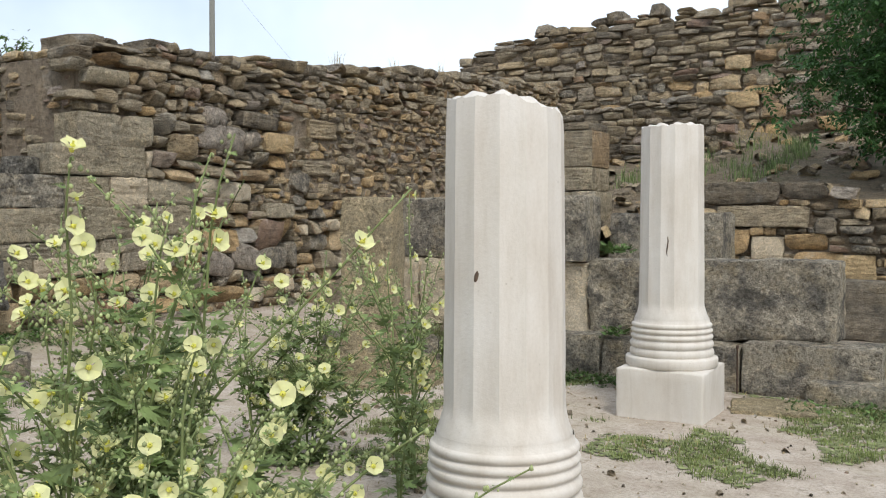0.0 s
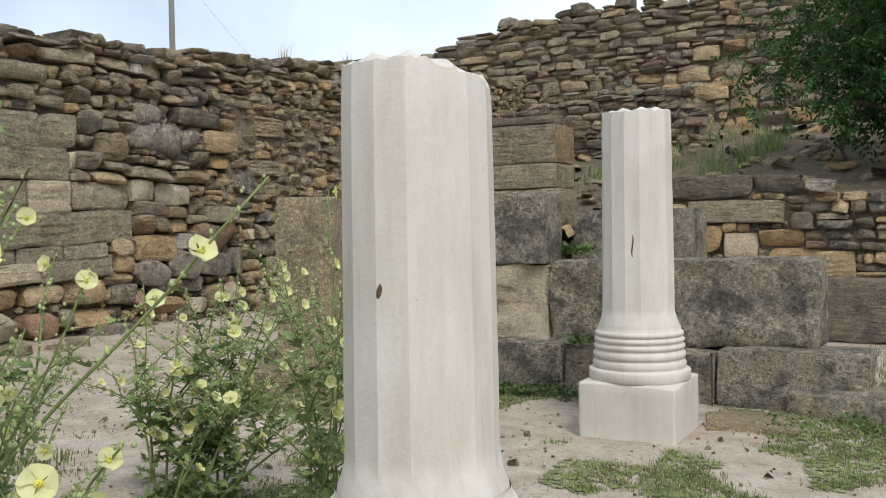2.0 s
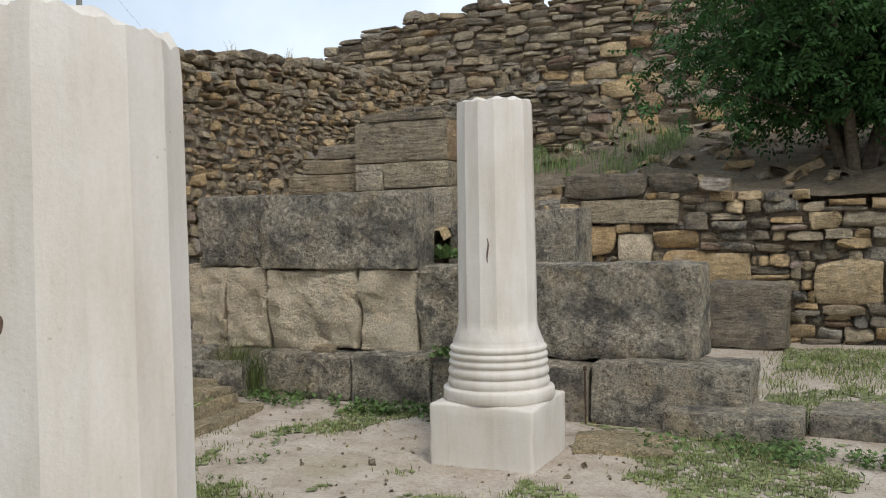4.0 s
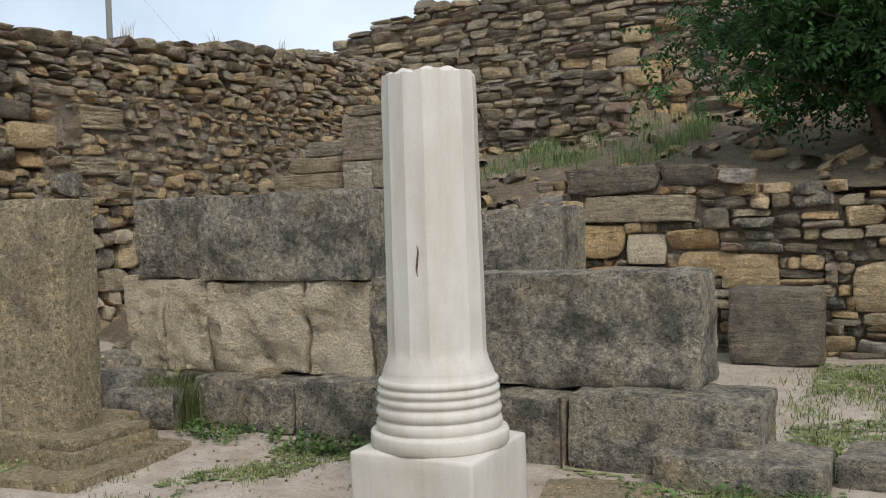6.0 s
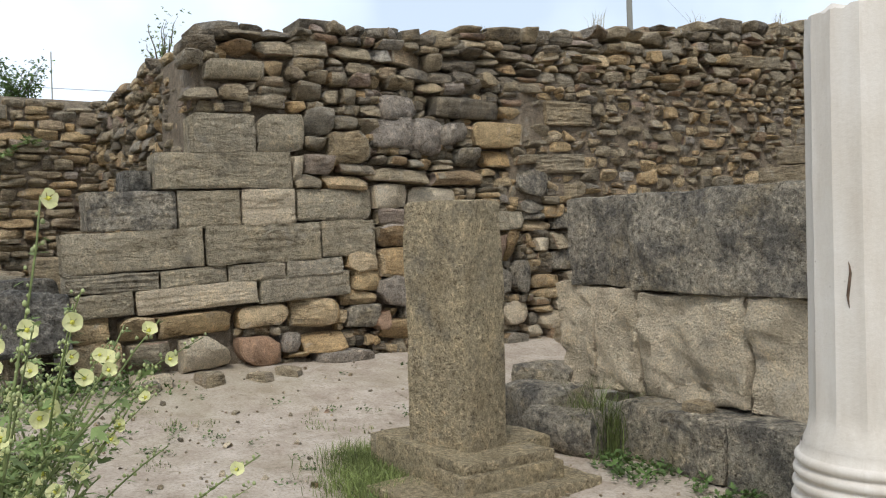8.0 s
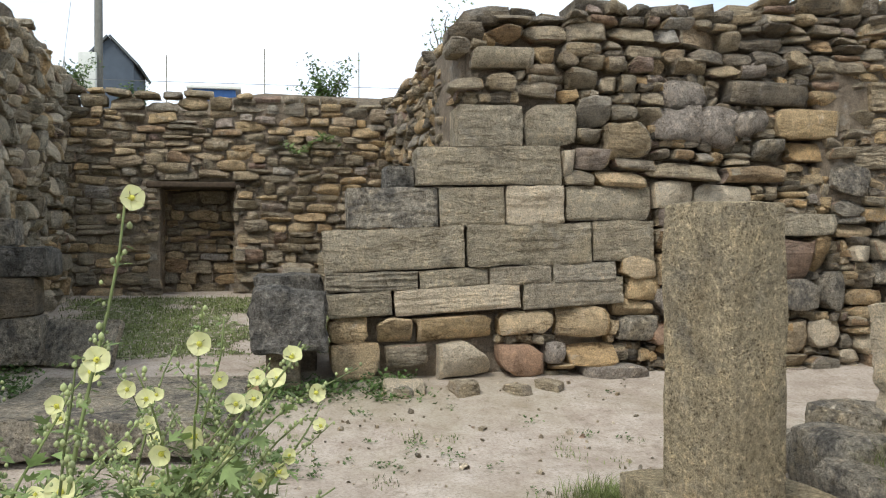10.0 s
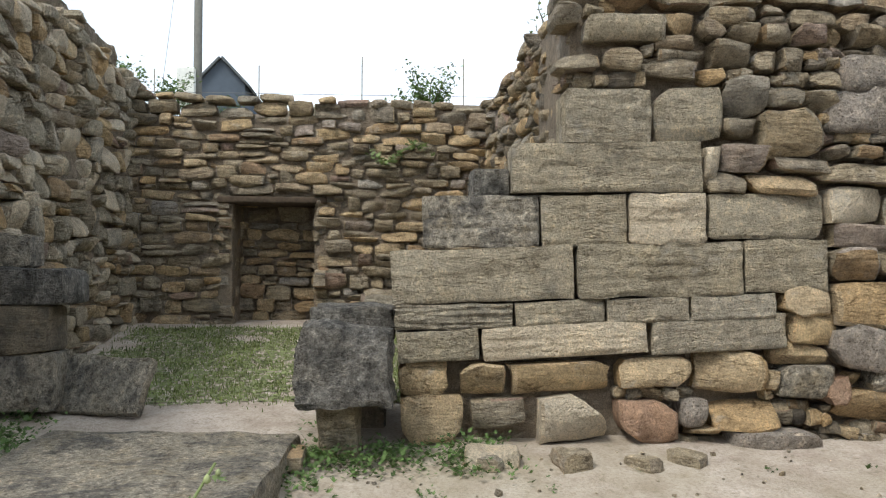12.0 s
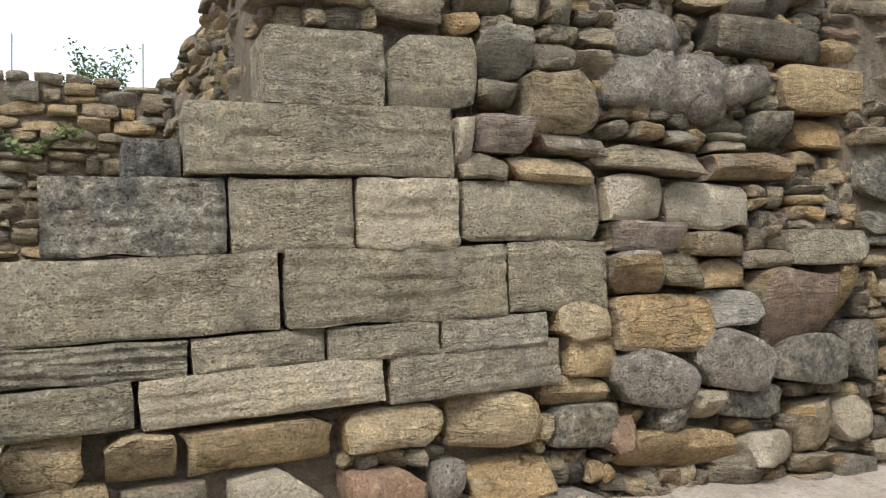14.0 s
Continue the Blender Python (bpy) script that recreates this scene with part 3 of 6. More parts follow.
def build_long_wall():
    wall = wall_core("wall_west", (-9.9, 6.66), (-8.66, 20.5), lambda s: main_top(s) - 0.13, MORTAR, 1, 60)
    tagged(wall, "tall ruined wall of limestone blocks below and loose rubble above", "wall", kind="structure")
    toe = bmesh.new()
    rough_box(toe, (-9.4, 5.55, 0.2), (-8.62, 6.8, 1.76), 0.2, 0.03, 0.03, 3)
    part("footing", toe, MORTAR, wall)
    fill = bmesh.new()
    rough_box(fill, (-8.75, 10.1, 2.0), (-8.51, 19.9, 3.4), 0.12, 0.03, 0.03, 6)
    part("mortar_fill", fill, MORTAR, wall, "pale earthen mortar standing nearly flush between the stones", True)
    ms = Masonry(wall, (-8.45, 0, 0), 90, (5.0, 10.4))
    r = random.Random(11)
    slope = 0.036

    def course(z0, z1, cuts, material, box, tilt=1.0, proud=0.0, gap=0.007):
        for a, b in zip(cuts, cuts[1:]):
            rise = slope * ((a + b) / 2 - 5.5) * tilt
            mat = r.choice(material) if isinstance(material, list) else material
            ms.lay(a + gap, b - gap, z0 + rise, z1 + rise, mat, 0.42, proud + r.uniform(-0.012, 0.02), box, r, -2.0 * tilt, "block")
            ms.reserve(a, b, z0 + rise, z1 + rise)

    course(0.46, 0.78, [5.47, 5.93], OCHRE, 0.2, proud=0.04)
    course(0.55, 0.76, [5.94, 6.36], RUBBLE, 0.15, proud=0.03)
    course(0.41, 0.74, [6.40, 6.91], PALE, 0.02, proud=0.07)
    course(0.40, 0.69, [6.95, 7.38], PINK, 0.05, proud=0.06)
    course(0.49, 0.68, [7.38, 7.59], CONGLOMERATE, 0.0, proud=0.03)
    course(0.47, 0.65, [7.60, 8.06], OCHRE, 0.2, proud=0.05)
    course(0.42, 0.49, [7.44, 7.66], OCHRE, 0.1, proud=0.0)
    course(0.22, 0.47, [7.68, 8.38], CONGLOMERATE, 0.0, proud=0.12)
    course(0.78, 1.01, [5.46, 5.82], OCHRE, 0.4)
    course(0.77, 0.99, [5.88, 6.19], OCHRE, 0.25, proud=0.02)
    course(0.76, 0.99, [6.20, 6.93], OCHRE, 0.3, proud=0.02)
    course(0.77, 0.99, [6.95, 7.47], OCHRE, 0.35, proud=0.02)
    course(0.73, 1.01, [7.49, 7.98], OCHRE, 0.35, proud=0.04)
    course(1.01, 1.22, [5.45, 6.02], ASHLAR, 0.9)
    course(1.01, 1.23, [6.02, 7.17], PALE, 0.95, proud=0.01)
    course(1.0, 1.25, [7.17, 8.13], ASHLAR, 0.9)
    course(1.22, 1.39, [5.44, 6.25, 6.87, 7.45, 8.05], ASHLAR, 1.0)
    course(1.39, 1.755, [5.41, 6.66, 7.82, 8.42], ASHLAR, 1.0)
    course(1.77, 2.12, [5.62, 6.42], GREY, 1.0, 0.5)
    course(1.77, 2.12, [6.42, 7.02], ASHLAR, 1.0, 0.5)
    course(1.77, 2.13, [7.02, 7.57], PALE, 0.9, 0.5, 0.02)
    course(1.80, 2.12, [7.57, 8.4], ASHLAR, 0.7, 0.5)
    course(2.13, 2.47, [6.22, 7.54], ASHLAR, 1.0, 0.5, 0.02)
    course(2.48, 2.85, [6.58, 7.19], ASHLAR, 0.95, 0.3)
    course(2.49, 2.86, [7.20, 7.68], ASHLAR, 0.5, 0.3)
    course(3.18, 3.36, [6.72, 7.28], ASHLAR, 0.7, 0.2, 0.03)
    course(2.62, 2.90, [9.62, 10.30], OCHRE, 0.7, 0, 0.03)
    course(2.40, 2.60, [9.78, 10.15], OCHRE, 0.3, 0)
    course(2.42, 2.62, [9.42, 9.72], GREY, 0.5, 0)
    course(2.93, 3.13, [9.1, 10.0], RUBBLE_DARK, 0.5, 0, 0.07)
    course(2.9, 3.18, [10.6, 11.3], RUBBLE, 0.8, 0)
    course(2.35, 2.58, [10.45, 11.2], RUBBLE, 0.8, 0)
    course(2.1, 2.42, [10.2, 10.62], GREY, 0.3, 0, 0.03)
    # the tumbled stretch beside the coursed blocks, stone by stone
    for a, b, z0, z1, mat, box, proud in (
            (8.08, 8.44, 1.32, 1.56, OCHRE, 0.3, 0.03), (8.44, 9.14, 1.25, 1.58, OCHRE, 0.35, 0.05), (8.16, 8.50, 1.13, 1.36, OCHRE, 0.3, 0.02), (8.42, 8.97, 0.94, 1.26, CONGLOMERATE, 0.05, 0.1),
            (8.96, 9.52, 1.00, 1.35, CONGLOMERATE, 0.05, 0.09), (8.03, 8.41, 0.97, 1.14, OCHRE, 0.2, -0.02), (8.07, 8.46, 0.75, 1.01, GREY, 0.05, 0.07), (8.38, 8.59, 0.71, 0.92, PINK, 0.05, 0.03),
            (8.47, 9.26, 0.59, 0.82, OCHRE, 0.1, 0.0), (9.07, 9.42, 1.36, 1.58, RUBBLE, 0.2, 0.04), (9.42, 10.03, 1.22, 1.70, RUBBLE, 0.2, 0.06), (9.52, 10.11, 1.03, 1.30, GREY, 0.05, 0.08),
            (9.31, 9.73, 0.55, 0.76, PALE, 0.05, 0.06), (9.70, 9.98, 0.58, 0.93, OCHRE, 0.1, 0.05), (9.96, 10.35, 0.65, 0.91, PALE, 0.1, 0.03), (8.45, 8.77, 1.56, 1.79, RUBBLE, 0.25, 0.04),
            (8.77, 9.05, 1.59, 1.78, RUBBLE, 0.15, 0.03), (9.02, 9.45, 1.58, 1.75, OCHRE, 0.1, -0.03), (9.38, 9.70, 1.69, 1.81, RUBBLE, 0.1, 0.03), (9.67, 10.24, 1.72, 1.93, ASHLAR, 0.45, 0.05),
            (10.04, 10.24, 1.37, 1.71, OCHRE, 0.2, 0.02), (8.46, 8.92, 1.79, 1.96, RUBBLE, 0.25, 0.05), (8.97, 9.44, 1.77, 1.91, RUBBLE, 0.15, 0.04), (9.16, 9.63, 0.85, 1.04, GREY, 0.05, 0.02),
            (8.93, 9.24, 0.84, 1.01, PALE, 0.05, 0.04), (8.72, 8.94, 0.78, 0.95, GREY, 0.05, 0.06), (10.12, 10.4, 0.98, 1.37, GREY, 0.05, 0.04),
            (7.68, 8.01, 2.67, 2.95, RUBBLE, 0.05, 0.03), (8.01, 8.26, 2.76, 2.91, RUBBLE, 0.15, 0.03), (8.26, 8.49, 2.72, 2.89, RUBBLE, 0.1, 0.03), (7.69, 7.93, 2.55, 2.68, RUBBLE, 0.15, 0.03),
            (7.94, 8.38, 2.40, 2.74, RUBBLE, 0.1, 0.05), (7.67, 8.0, 2.31, 2.5, RUBBLE, 0.25, 0.03), (7.55, 7.67, 2.2, 2.49, PALE, 0.1, -0.02), (8.05, 8.46, 2.3, 2.41, RUBBLE, 0.15, 0.02),
            (7.87, 8.33, 2.15, 2.3, OCHRE, 0.3, 0.02), (7.57, 7.86, 2.16, 2.31, RUBBLE, 0.3, 0.02), (8.42, 8.81, 1.97, 2.21, PALE, 0.4, 0.03), (8.35, 9.06, 2.22, 2.37, RUBBLE, 0.2, 0.05),
            (8.83, 9.38, 1.93, 2.2, PALE, 0.2, -0.02), (9.1, 9.75, 2.2, 2.36, RUBBLE, 0.2, 0.04)):
        ms.lay(a + 0.004, b - 0.004, z0, z1, mat, 0.4, proud, box, r, r.uniform(-3, 3), "block")
        ms.reserve(a, b, z0, z1)
    # patches of pale conglomerate set in the rubble
    for k, (s, z, w, h) in enumerate(((8.72, 3.02, 0.42, 0.28), (8.68, 2.74, 0.46, 0.36), (9.05, 2.72, 0.4, 0.36), (9.36, 2.76, 0.4, 0.24))):
        bm = bmesh.new()
        rough_box(bm, (-0.22, -w / 2, -h / 2), (0.09, w / 2, h / 2), 0.07, 0.09, 0.1, 40 + k)
        patch = part("conglomerate_patch", bm, CONGLOMERATE, wall, smooth=True)
        patch.location = (-8.5, s, z)
        ms.reserve(s - w / 2, s + w / 2, z - h / 2, z + h / 2)
    foot = lambda s: smooth_steps(s, [(5.4, 0.45), (8.3, 0.36), (8.6, 0.40), (20, 0.6)])
    ms.rubble(8.1, 13.0, foot, lambda s: min(2.0, main_top(s)), [RUBBLE, RUBBLE, OCHRE, PALE, GREY], 0.11, 0.26, 0.14, 0.42, 0.34, 21, 0.08, 0.05)
    ms.rubble(6.6, 10.6, lambda s: 2.45 if s < 8.1 else 1.9, lambda s: min(main_top(s) - 0.2, 3.35), [RUBBLE, RUBBLE, RUBBLE, OCHRE], 0.1, 0.22, 0.13, 0.36, 0.34, 22, 0.06, 0.12)
    ms.rubble(10.6, 20.0, lambda s: 1.9, lambda s: main_top(s) - 0.2, [RUBBLE, RUBBLE, RUBBLE, RUBBLE, OCHRE, RUBBLE, OCHRE], 0.075, 0.17, 0.1, 0.3, 0.3, 23, 0.07, 0.12)
    ms.rubble(6.62, 20.2, lambda s: 3.33 if s < 10.6 else main_top(s) - 0.22, lambda s: main_top(s) + 0.03, [RUBBLE, RUBBLE_DARK, RUBBLE], 0.09, 0.18, 0.14, 0.36, 0.42, 24, 0.04, 0.12)
    ms.rubble(13.0, 20.0, lambda s: 0.5, lambda s: 2.0, [RUBBLE, RUBBLE], 0.1, 0.2, 0.18, 0.45, 0.3, 25, 0.06)
    face_low = lambda s: foot(s) if s > 6.65 else 0.5
    face_high = lambda s: main_top(s) - 0.1 if s > 6.65 else (1.7 if s < 6.2 else 2.4)
    ms.chinks(5.45, 20.0, face_low, face_high, [RUBBLE, RUBBLE, OCHRE, RUBBLE_DARK], seed=26)
    ms.build()
    # cap stones give the ragged top
    cap = Masonry(wall, (-8.62, 0, 0), 90, (99, 100))
    rr = random.Random(5)
    s = 6.7
    while s < 20.2:
        w = rr.uniform(0.22, 0.55)
        z = main_top(s + w / 2) - 0.1 + rr.uniform(-0.03, 0.05)
        cap.lay(s, s + w, z, z + rr.uniform(0.09, 0.2), rr.choice((RUBBLE_DARK, RUBBLE)), rr.uniform(0.4, 0.7), rr.uniform(-0.12, 0.06), 0.3, rr, rr.uniform(-6, 6))
        s += w * rr.uniform(0.85, 1.1)
    cap.build()
    return wall


def build_return_wall():
    top = lambda s: smooth_steps(s, [(-14, 3.55), (-11.5, 3.7), (-9.6, 3.62), (-8.5, 3.62)]) + 0.07 * noise.noise((s * 2.2, 4, 0))
    wall = wall_core("wall_court_side", (-14.9, 6.78), (-9.92, 7.9), lambda s: top(s) - 0.1, MORTAR, 0, 30)
    tagged(wall, "rubble side wall of the sunken court", "wall", kind="structure")
    core = bmesh.new()
    rough_box(core, (-9.95, 6.7, 1.6), (-8.61, 7.6, 3.4), 0.3, 0.02, 0.03, 8)
    part("corner_core", core, MORTAR, wall)
    ms = Masonry(wall, (0, 6.66, 0), 0, (-11.5, -8.4))
    ms.rubble(-13.5, -8.95, lambda s: ground_z(s, 6.5) - 0.05, lambda s: top(s) + 0.02, [RUBBLE, RUBBLE, OCHRE, RUBBLE, RUBBLE_DARK], 0.09, 0.18, 0.12, 0.36, 0.3, 31, 0.05)
    ms.rubble(-9.0, -8.7, lambda s: 2.5, lambda s: 3.6, [RUBBLE, RUBBLE, OCHRE], 0.1, 0.2, 0.14, 0.24, 0.3, 33, 0.03)
    ms.chinks(-13.5, -8.8, lambda s: ground_z(s, 6.5), lambda s: top(s) - 0.05, [RUBBLE, RUBBLE_DARK], seed=32)
    ms.build()


def build_back_wall():
    top = lambda s: 3.66 + 0.05 * noise.noise((s * 2, 7, 0)) + 0.1 * max(0, 3.4 - s)
    wall = wall_core("wall_court_back", (-15.4, 4.56), (-13.58, 7.9), lambda s: top(s) - 0.08, MORTAR, 1, 12)
    tagged(wall, "drystone back wall of the court with a low dark doorway", "wall", kind="structure")
    for name, lo, hi in (("core", (-15.4, 1.2, 0.5), (-13.58, 3.58, 3.45)), ("core", (-15.4, 3.56, 2.46), (-13.58, 4.58, 3.42)), ("core", (-15.4, 3.5, 0.5), (-14.3, 4.6, 2.5))):
        bm = bmesh.new()
        rough_box(bm, lo, hi, 0.5, 0.01, 0.02, 2)
        part(name, bm, MORTAR, wall)
    ms = Masonry(wall, (-13.5, 0, 0), 90, (2.3, 6.7))
    ms.reserve(3.56, 4.54, 0.5, 2.48)
    bm = rough_box(bmesh.new(), (-14.2, 3.4, 2.40), (-13.51, 4.7, 2.48), 0.2, 0.012, 0.02, 5)
    part("lintel", bm, TIMBER, wall, "dark weathered timber lintel", True)
    ms.reserve(3.3, 4.8, 2.38, 2.51)
    ms.rubble(2.35, 6.7, lambda s: 0.85, lambda s: top(s) + 0.03, [RUBBLE, RUBBLE, OCHRE, RUBBLE], 0.08, 0.2, 0.13, 0.44, 0.3, 41, 0.06, 0.2)
    ms.voids.append((3.5, 4.6, 0.5, 2.52))
    ms.chinks(2.4, 6.7, lambda s: 0.9, lambda s: top(s) - 0.05, [RUBBLE, RUBBLE_DARK], seed=44)
    ms.build()
    inner = Masonry(wall, (-14.2, 0, 0), 90, (99, 100))
    inner.rubble(3.45, 4.65, lambda s: 0.8, lambda s: 2.5, [RUBBLE, RUBBLE, OCHRE], 0.1, 0.2, 0.16, 0.4, 0.2, 42, 0.03)
    inner.build()
    for y, ang in ((3.56, 180), (4.55, 0)):
        jamb = Masonry(wall, (0, y, 0), ang, (99, 100))
        a, b = (-14.7, -13.6) if ang == 0 else (13.6, 14.7)
        jamb.rubble(a, b, lambda s: 0.85, lambda s: 2.4, [RUBBLE], 0.1, 0.2, 0.16, 0.4, 0.15, 43, 0.03)
        jamb.build()


def build_court_left_wall():
    top = lambda s: smooth_steps(s, [(6, 3.6), (9, 3.75), (11.5, 4.0), (12.2, 3.9), (14, 3.85)]) + 0.06 * noise.noise((s * 2.2, 9, 0))
    wall = wall_core("wall_court_left", (-13.6, 1.0), (-6.8, 2.36), lambda x: top(-x) - 0.1, MORTAR, 0, 30)
    tagged(wall, "weathered rubble wall on the far side of the court", "wall", kind="structure")
    ms = Masonry(wall, (0, 2.45, 0), 180, (8.0, 13.6))
    # paler stone mix lifts this face by colour, as it gets no sun
    ms.rubble(6.8, 13.55, lambda s: ground_z(-s, 2.5) - 0.05, lambda s: top(s) + 0.03, [PALE, RUBBLE, OCHRE, ASHLAR, PALE, ASHLAR], 0.11, 0.26, 0.16, 0.44, 0.3, 51, 0.07, 0.15)
    ms.chinks(6.8, 13.5, lambda s: ground_z(-s, 2.5), lambda s: top(s) - 0.05, [RUBBLE, RUBBLE_DARK], seed=52)
    ms.build()


def build_rear_right_wall():
    top = lambda s: smooth_steps(s, [(-3.6, 1.95), (-3.3, 2.15), (-1.6, 2.1), (-0.8, 1.95), (0, 1.8), (4, 1.75)]) + 0.04 * noise.noise((s * 2.2, 14, 0))
    wall = wall_core("wall_north", (-3.45, 12.62), (6, 13.6), lambda s: top(s) - 0.1, MORTAR, 0, 30)
    tagged(wall, "low terrace wall of ochre blocks and piled fieldstones", "wall", kind="structure")
    ms = Masonry(wall, (0, 12.5, 0), 0, (-4, 1.2))
    r = random.Random(2)
    for a, b, z0, z1, mat, box in ((-3.45, -2.55, 1.2, 1.56, OCHRE, 0.5), (-2.53, -2.13, 1.14, 1.47, PALE, 0.6), (-2.1, -1.6, 1.28, 1.5, OCHRE, 0.4), (-3.0, -1.8, 1.58, 1.86, RUBBLE, 0.8),
                                   (-3.45, -3.0, 1.58, 1.84, OCHRE, 0.6), (-3.2, -2.2, 1.9, 2.18, RUBBLE_DARK, 0.7), (-2.18, -1.6, 1.94, 2.16, RUBBLE_DARK, 0.4), (-1.57, -1.02, 0.88, 1.22, OCHRE, 0.5),
                                   (-0.35, 0.35, 0.66, 1.14, OCHRE, 0.5), (-2.0, -1.4, 1.0, 1.26, OCHRE, 0.5), (-3.0, -2.1, 0.9, 1.12, OCHRE, 0.5)):
        ms.lay(a, b, z0, z1, mat, 0.36, r.uniform(-0.01, 0.04), box, r, 0, "block")
        ms.reserve(a, b, z0, z1)
    ms.rubble(-3.5, 6, lambda s: ground_z(s, 12.4), lambda s: top(s), [RUBBLE, RUBBLE, RUBBLE_DARK, OCHRE, GREY], 0.1, 0.2, 0.14, 0.4, 0.34, 61, 0.05, 0.25)
    ms.chinks(-3.5, 3, lambda s: ground_z(s, 12.4), lambda s: top(s) - 0.05, [RUBBLE, OCHRE, RUBBLE_DARK], seed=63)
    ms.build()
    side = Masonry(wall, (-3.5, 0, 0), -90, (99, 100))
    side.rubble(-14.5, -12.5, lambda s: 0.3, lambda s: 1.9, [RUBBLE, RUBBLE_DARK], 0.1, 0.22, 0.16, 0.4, 0.3, 62, 0.05)
    side.build()


def build_upper_wall():
    top = lambda s: smooth_steps(s, [(-11, 5.75), (-10.2, 6.0), (-9.4, 6.15), (-8.4, 6.25), (-6, 6.3), (-3, 6.3), (6, 6.0)]) + 0.1 * noise.noise((s * 1.6, 24, 0))
    wall = wall_core("wall_upper_terrace", (-11, 20.12), (9, 21.4), lambda s: top(s) - 0.12, MORTAR, 0, 50)
    tagged(wall, "high rubble wall on the upper terrace against the sky", "wall", kind="structure")
    ms = Masonry(wall, (0, 20, 0), 0, (-10.5, -2.6), 290)
    ms.reserve(-4.05, -3.7, 4.8, 5.12)
    ms.lay(-4.65, -4.1, 4.95, 5.25, OCHRE, 0.35, 0.05, 0.6)
    ms.reserve(-4.65, -4.1, 4.95, 5.25)
    ms.rubble(-11, 9, lambda s: 2.8, lambda s: min(top(s), 4.9), [RUBBLE, RUBBLE, RUBBLE, OCHRE, GREY], 0.16, 0.38, 0.2, 0.65, 0.35, 71, 0.12, 0.15)
    ms.rubble(-11, 9, lambda s: 4.85, lambda s: top(s) + 0.05, [RUBBLE, RUBBLE, RUBBLE_DARK], 0.12, 0.24, 0.2, 0.6, 0.4, 72, 0.06, 0.3)
    r = random.Random(9)
    for s in (-9.1, -7.3, -6.3, -4.6, -4.25, -3.4):
        ms.lay(s, s + r.uniform(0.3, 0.55), top(s) - 0.02, top(s) + r.uniform(0.16, 0.3), RUBBLE_DARK, 0.5, 0, 0.4, r)
    ms.voids.append((-4.05, -3.7, 4.8, 5.12))
    ms.chinks(-10.8, 4, lambda s: 3.0, lambda s: top(s) - 0.1, [RUBBLE, OCHRE, RUBBLE_DARK], seed=74, cell=0.05)
    ms.build()
    # a lower bank of rubble in front, climbing with the slope
    bank_top = lambda s: smooth_steps(s, [(-8.4, 3.75), (-6, 3.95), (-4.2, 4.0), (-3.6, 3.4)])
    bank = wall_core("wall_bank", (-8.5, 16.9), (-3.9, 17.8), lambda s: bank_top(s) - 0.1, MORTAR, 0, 20)
    tagged(bank, "dark rubble retaining wall half buried in the slope", "wall", kind="structure")
    mb = Masonry(bank, (0, 16.8, 0), 0, (-99, 99))
    mb.rubble(-8.4, -3.8, lambda s: 1.6, lambda s: bank_top(s), [RUBBLE_DARK, RUBBLE_DARK, RUBBLE], 0.1, 0.22, 0.16, 0.45, 0.4, 73, 0.08, 0.2)
    mb.build()


def slope_z(x, y):
    a = smooth_steps(y, [(12.6, 1.85), (14, 2.15), (16.7, 2.9), (20, 3.5), (60, 3.8)])
    left = smooth_steps(x, [(-4.6, 0.0), (-3.3, 1.0)])
    low = smooth_steps(y, [(9, 0.1), (10.2, 0.3), (11.4, 0.75), (13, 1.5), (14.5, 2.2), (16.7, 2.8), (20, 3.7), (60, 3.8)])
    return a * left + low * (1 - left) + 0.1 * noise.noise((x * 0.8, y * 0.8, 11)) + 0.05 * noise.noise((x * 2.7, y * 2.7, 12))


def build_slope():
    bm = bmesh.new()
    xs = [-8.5 + 0.2 * k for k in range(0, 82)]
    ys = [9.1 + 0.2 * k for k in range(0, 58)]
    grid = [[bm.verts.new((x, y, slope_z(x, y))) if (x < -3.3 or y > 12.7) else None for x in xs] for y in ys]
    for r0, r1 in zip(grid, grid[1:]):
        for k in range(len(xs) - 1):
            q = (r0[k], r0[k + 1], r1[k + 1], r1[k])
            if all(q):
                bm.faces.new(q)
    bmesh.ops.delete(bm, geom=[v for v in bm.verts if not v.link_faces], context="VERTS")
    ob = tagged(link("bank", bm, SLOPE_EARTH, smooth=True), "earth slope strewn with rubble below the terrace", "slope", kind="structure")
    r = random.Random(77)
    some = {}
    for _ in range(520):
        x, y = r.uniform(-7.8, 3), r.uniform(9.3, 19.5)
        if x > -3.2 and y < 13.2:
            continue
        w = r.uniform(0.06, 0.3)
        mat = r.choice([RUBBLE, RUBBLE_DARK, RUBBLE, OCHRE])
        me = stone_meshes(mat, 0.35)[r.randrange(14)]
        m = pose(x, y, slope_z(x, y) + w * 0.12, r.uniform(-30, 30), r.uniform(-30, 30), r.uniform(0, 360)) @ Matrix.Diagonal((w, w * r.uniform(0.6, 1), w * r.uniform(0.35, 0.6), 1))
        some.setdefault(mat.name, []).append((me, m))
    for mat, lot in some.items():
        tagged(join_stuff("loose_rubble", lot, bpy.data.materials[mat]), "loose broken limestone lying on the slope", "rubble")


def court_mound():
    bm = rough_box(bmesh.new(), (-13.9, 0.6, 3.4), (-11.6, 2.1, 4.35), 0.15, 0.09, 0.12, 12)
    tagged(link("bank", bm, SLOPE_EARTH, smooth=True), "weathered earth lump on top of the court wall", "earth bank", kind="structure")


court_mound()
build_long_wall()
build_return_wall()
build_back_wall()
build_court_left_wall()
build_rear_right_wall()
build_upper_wall()
build_slope()


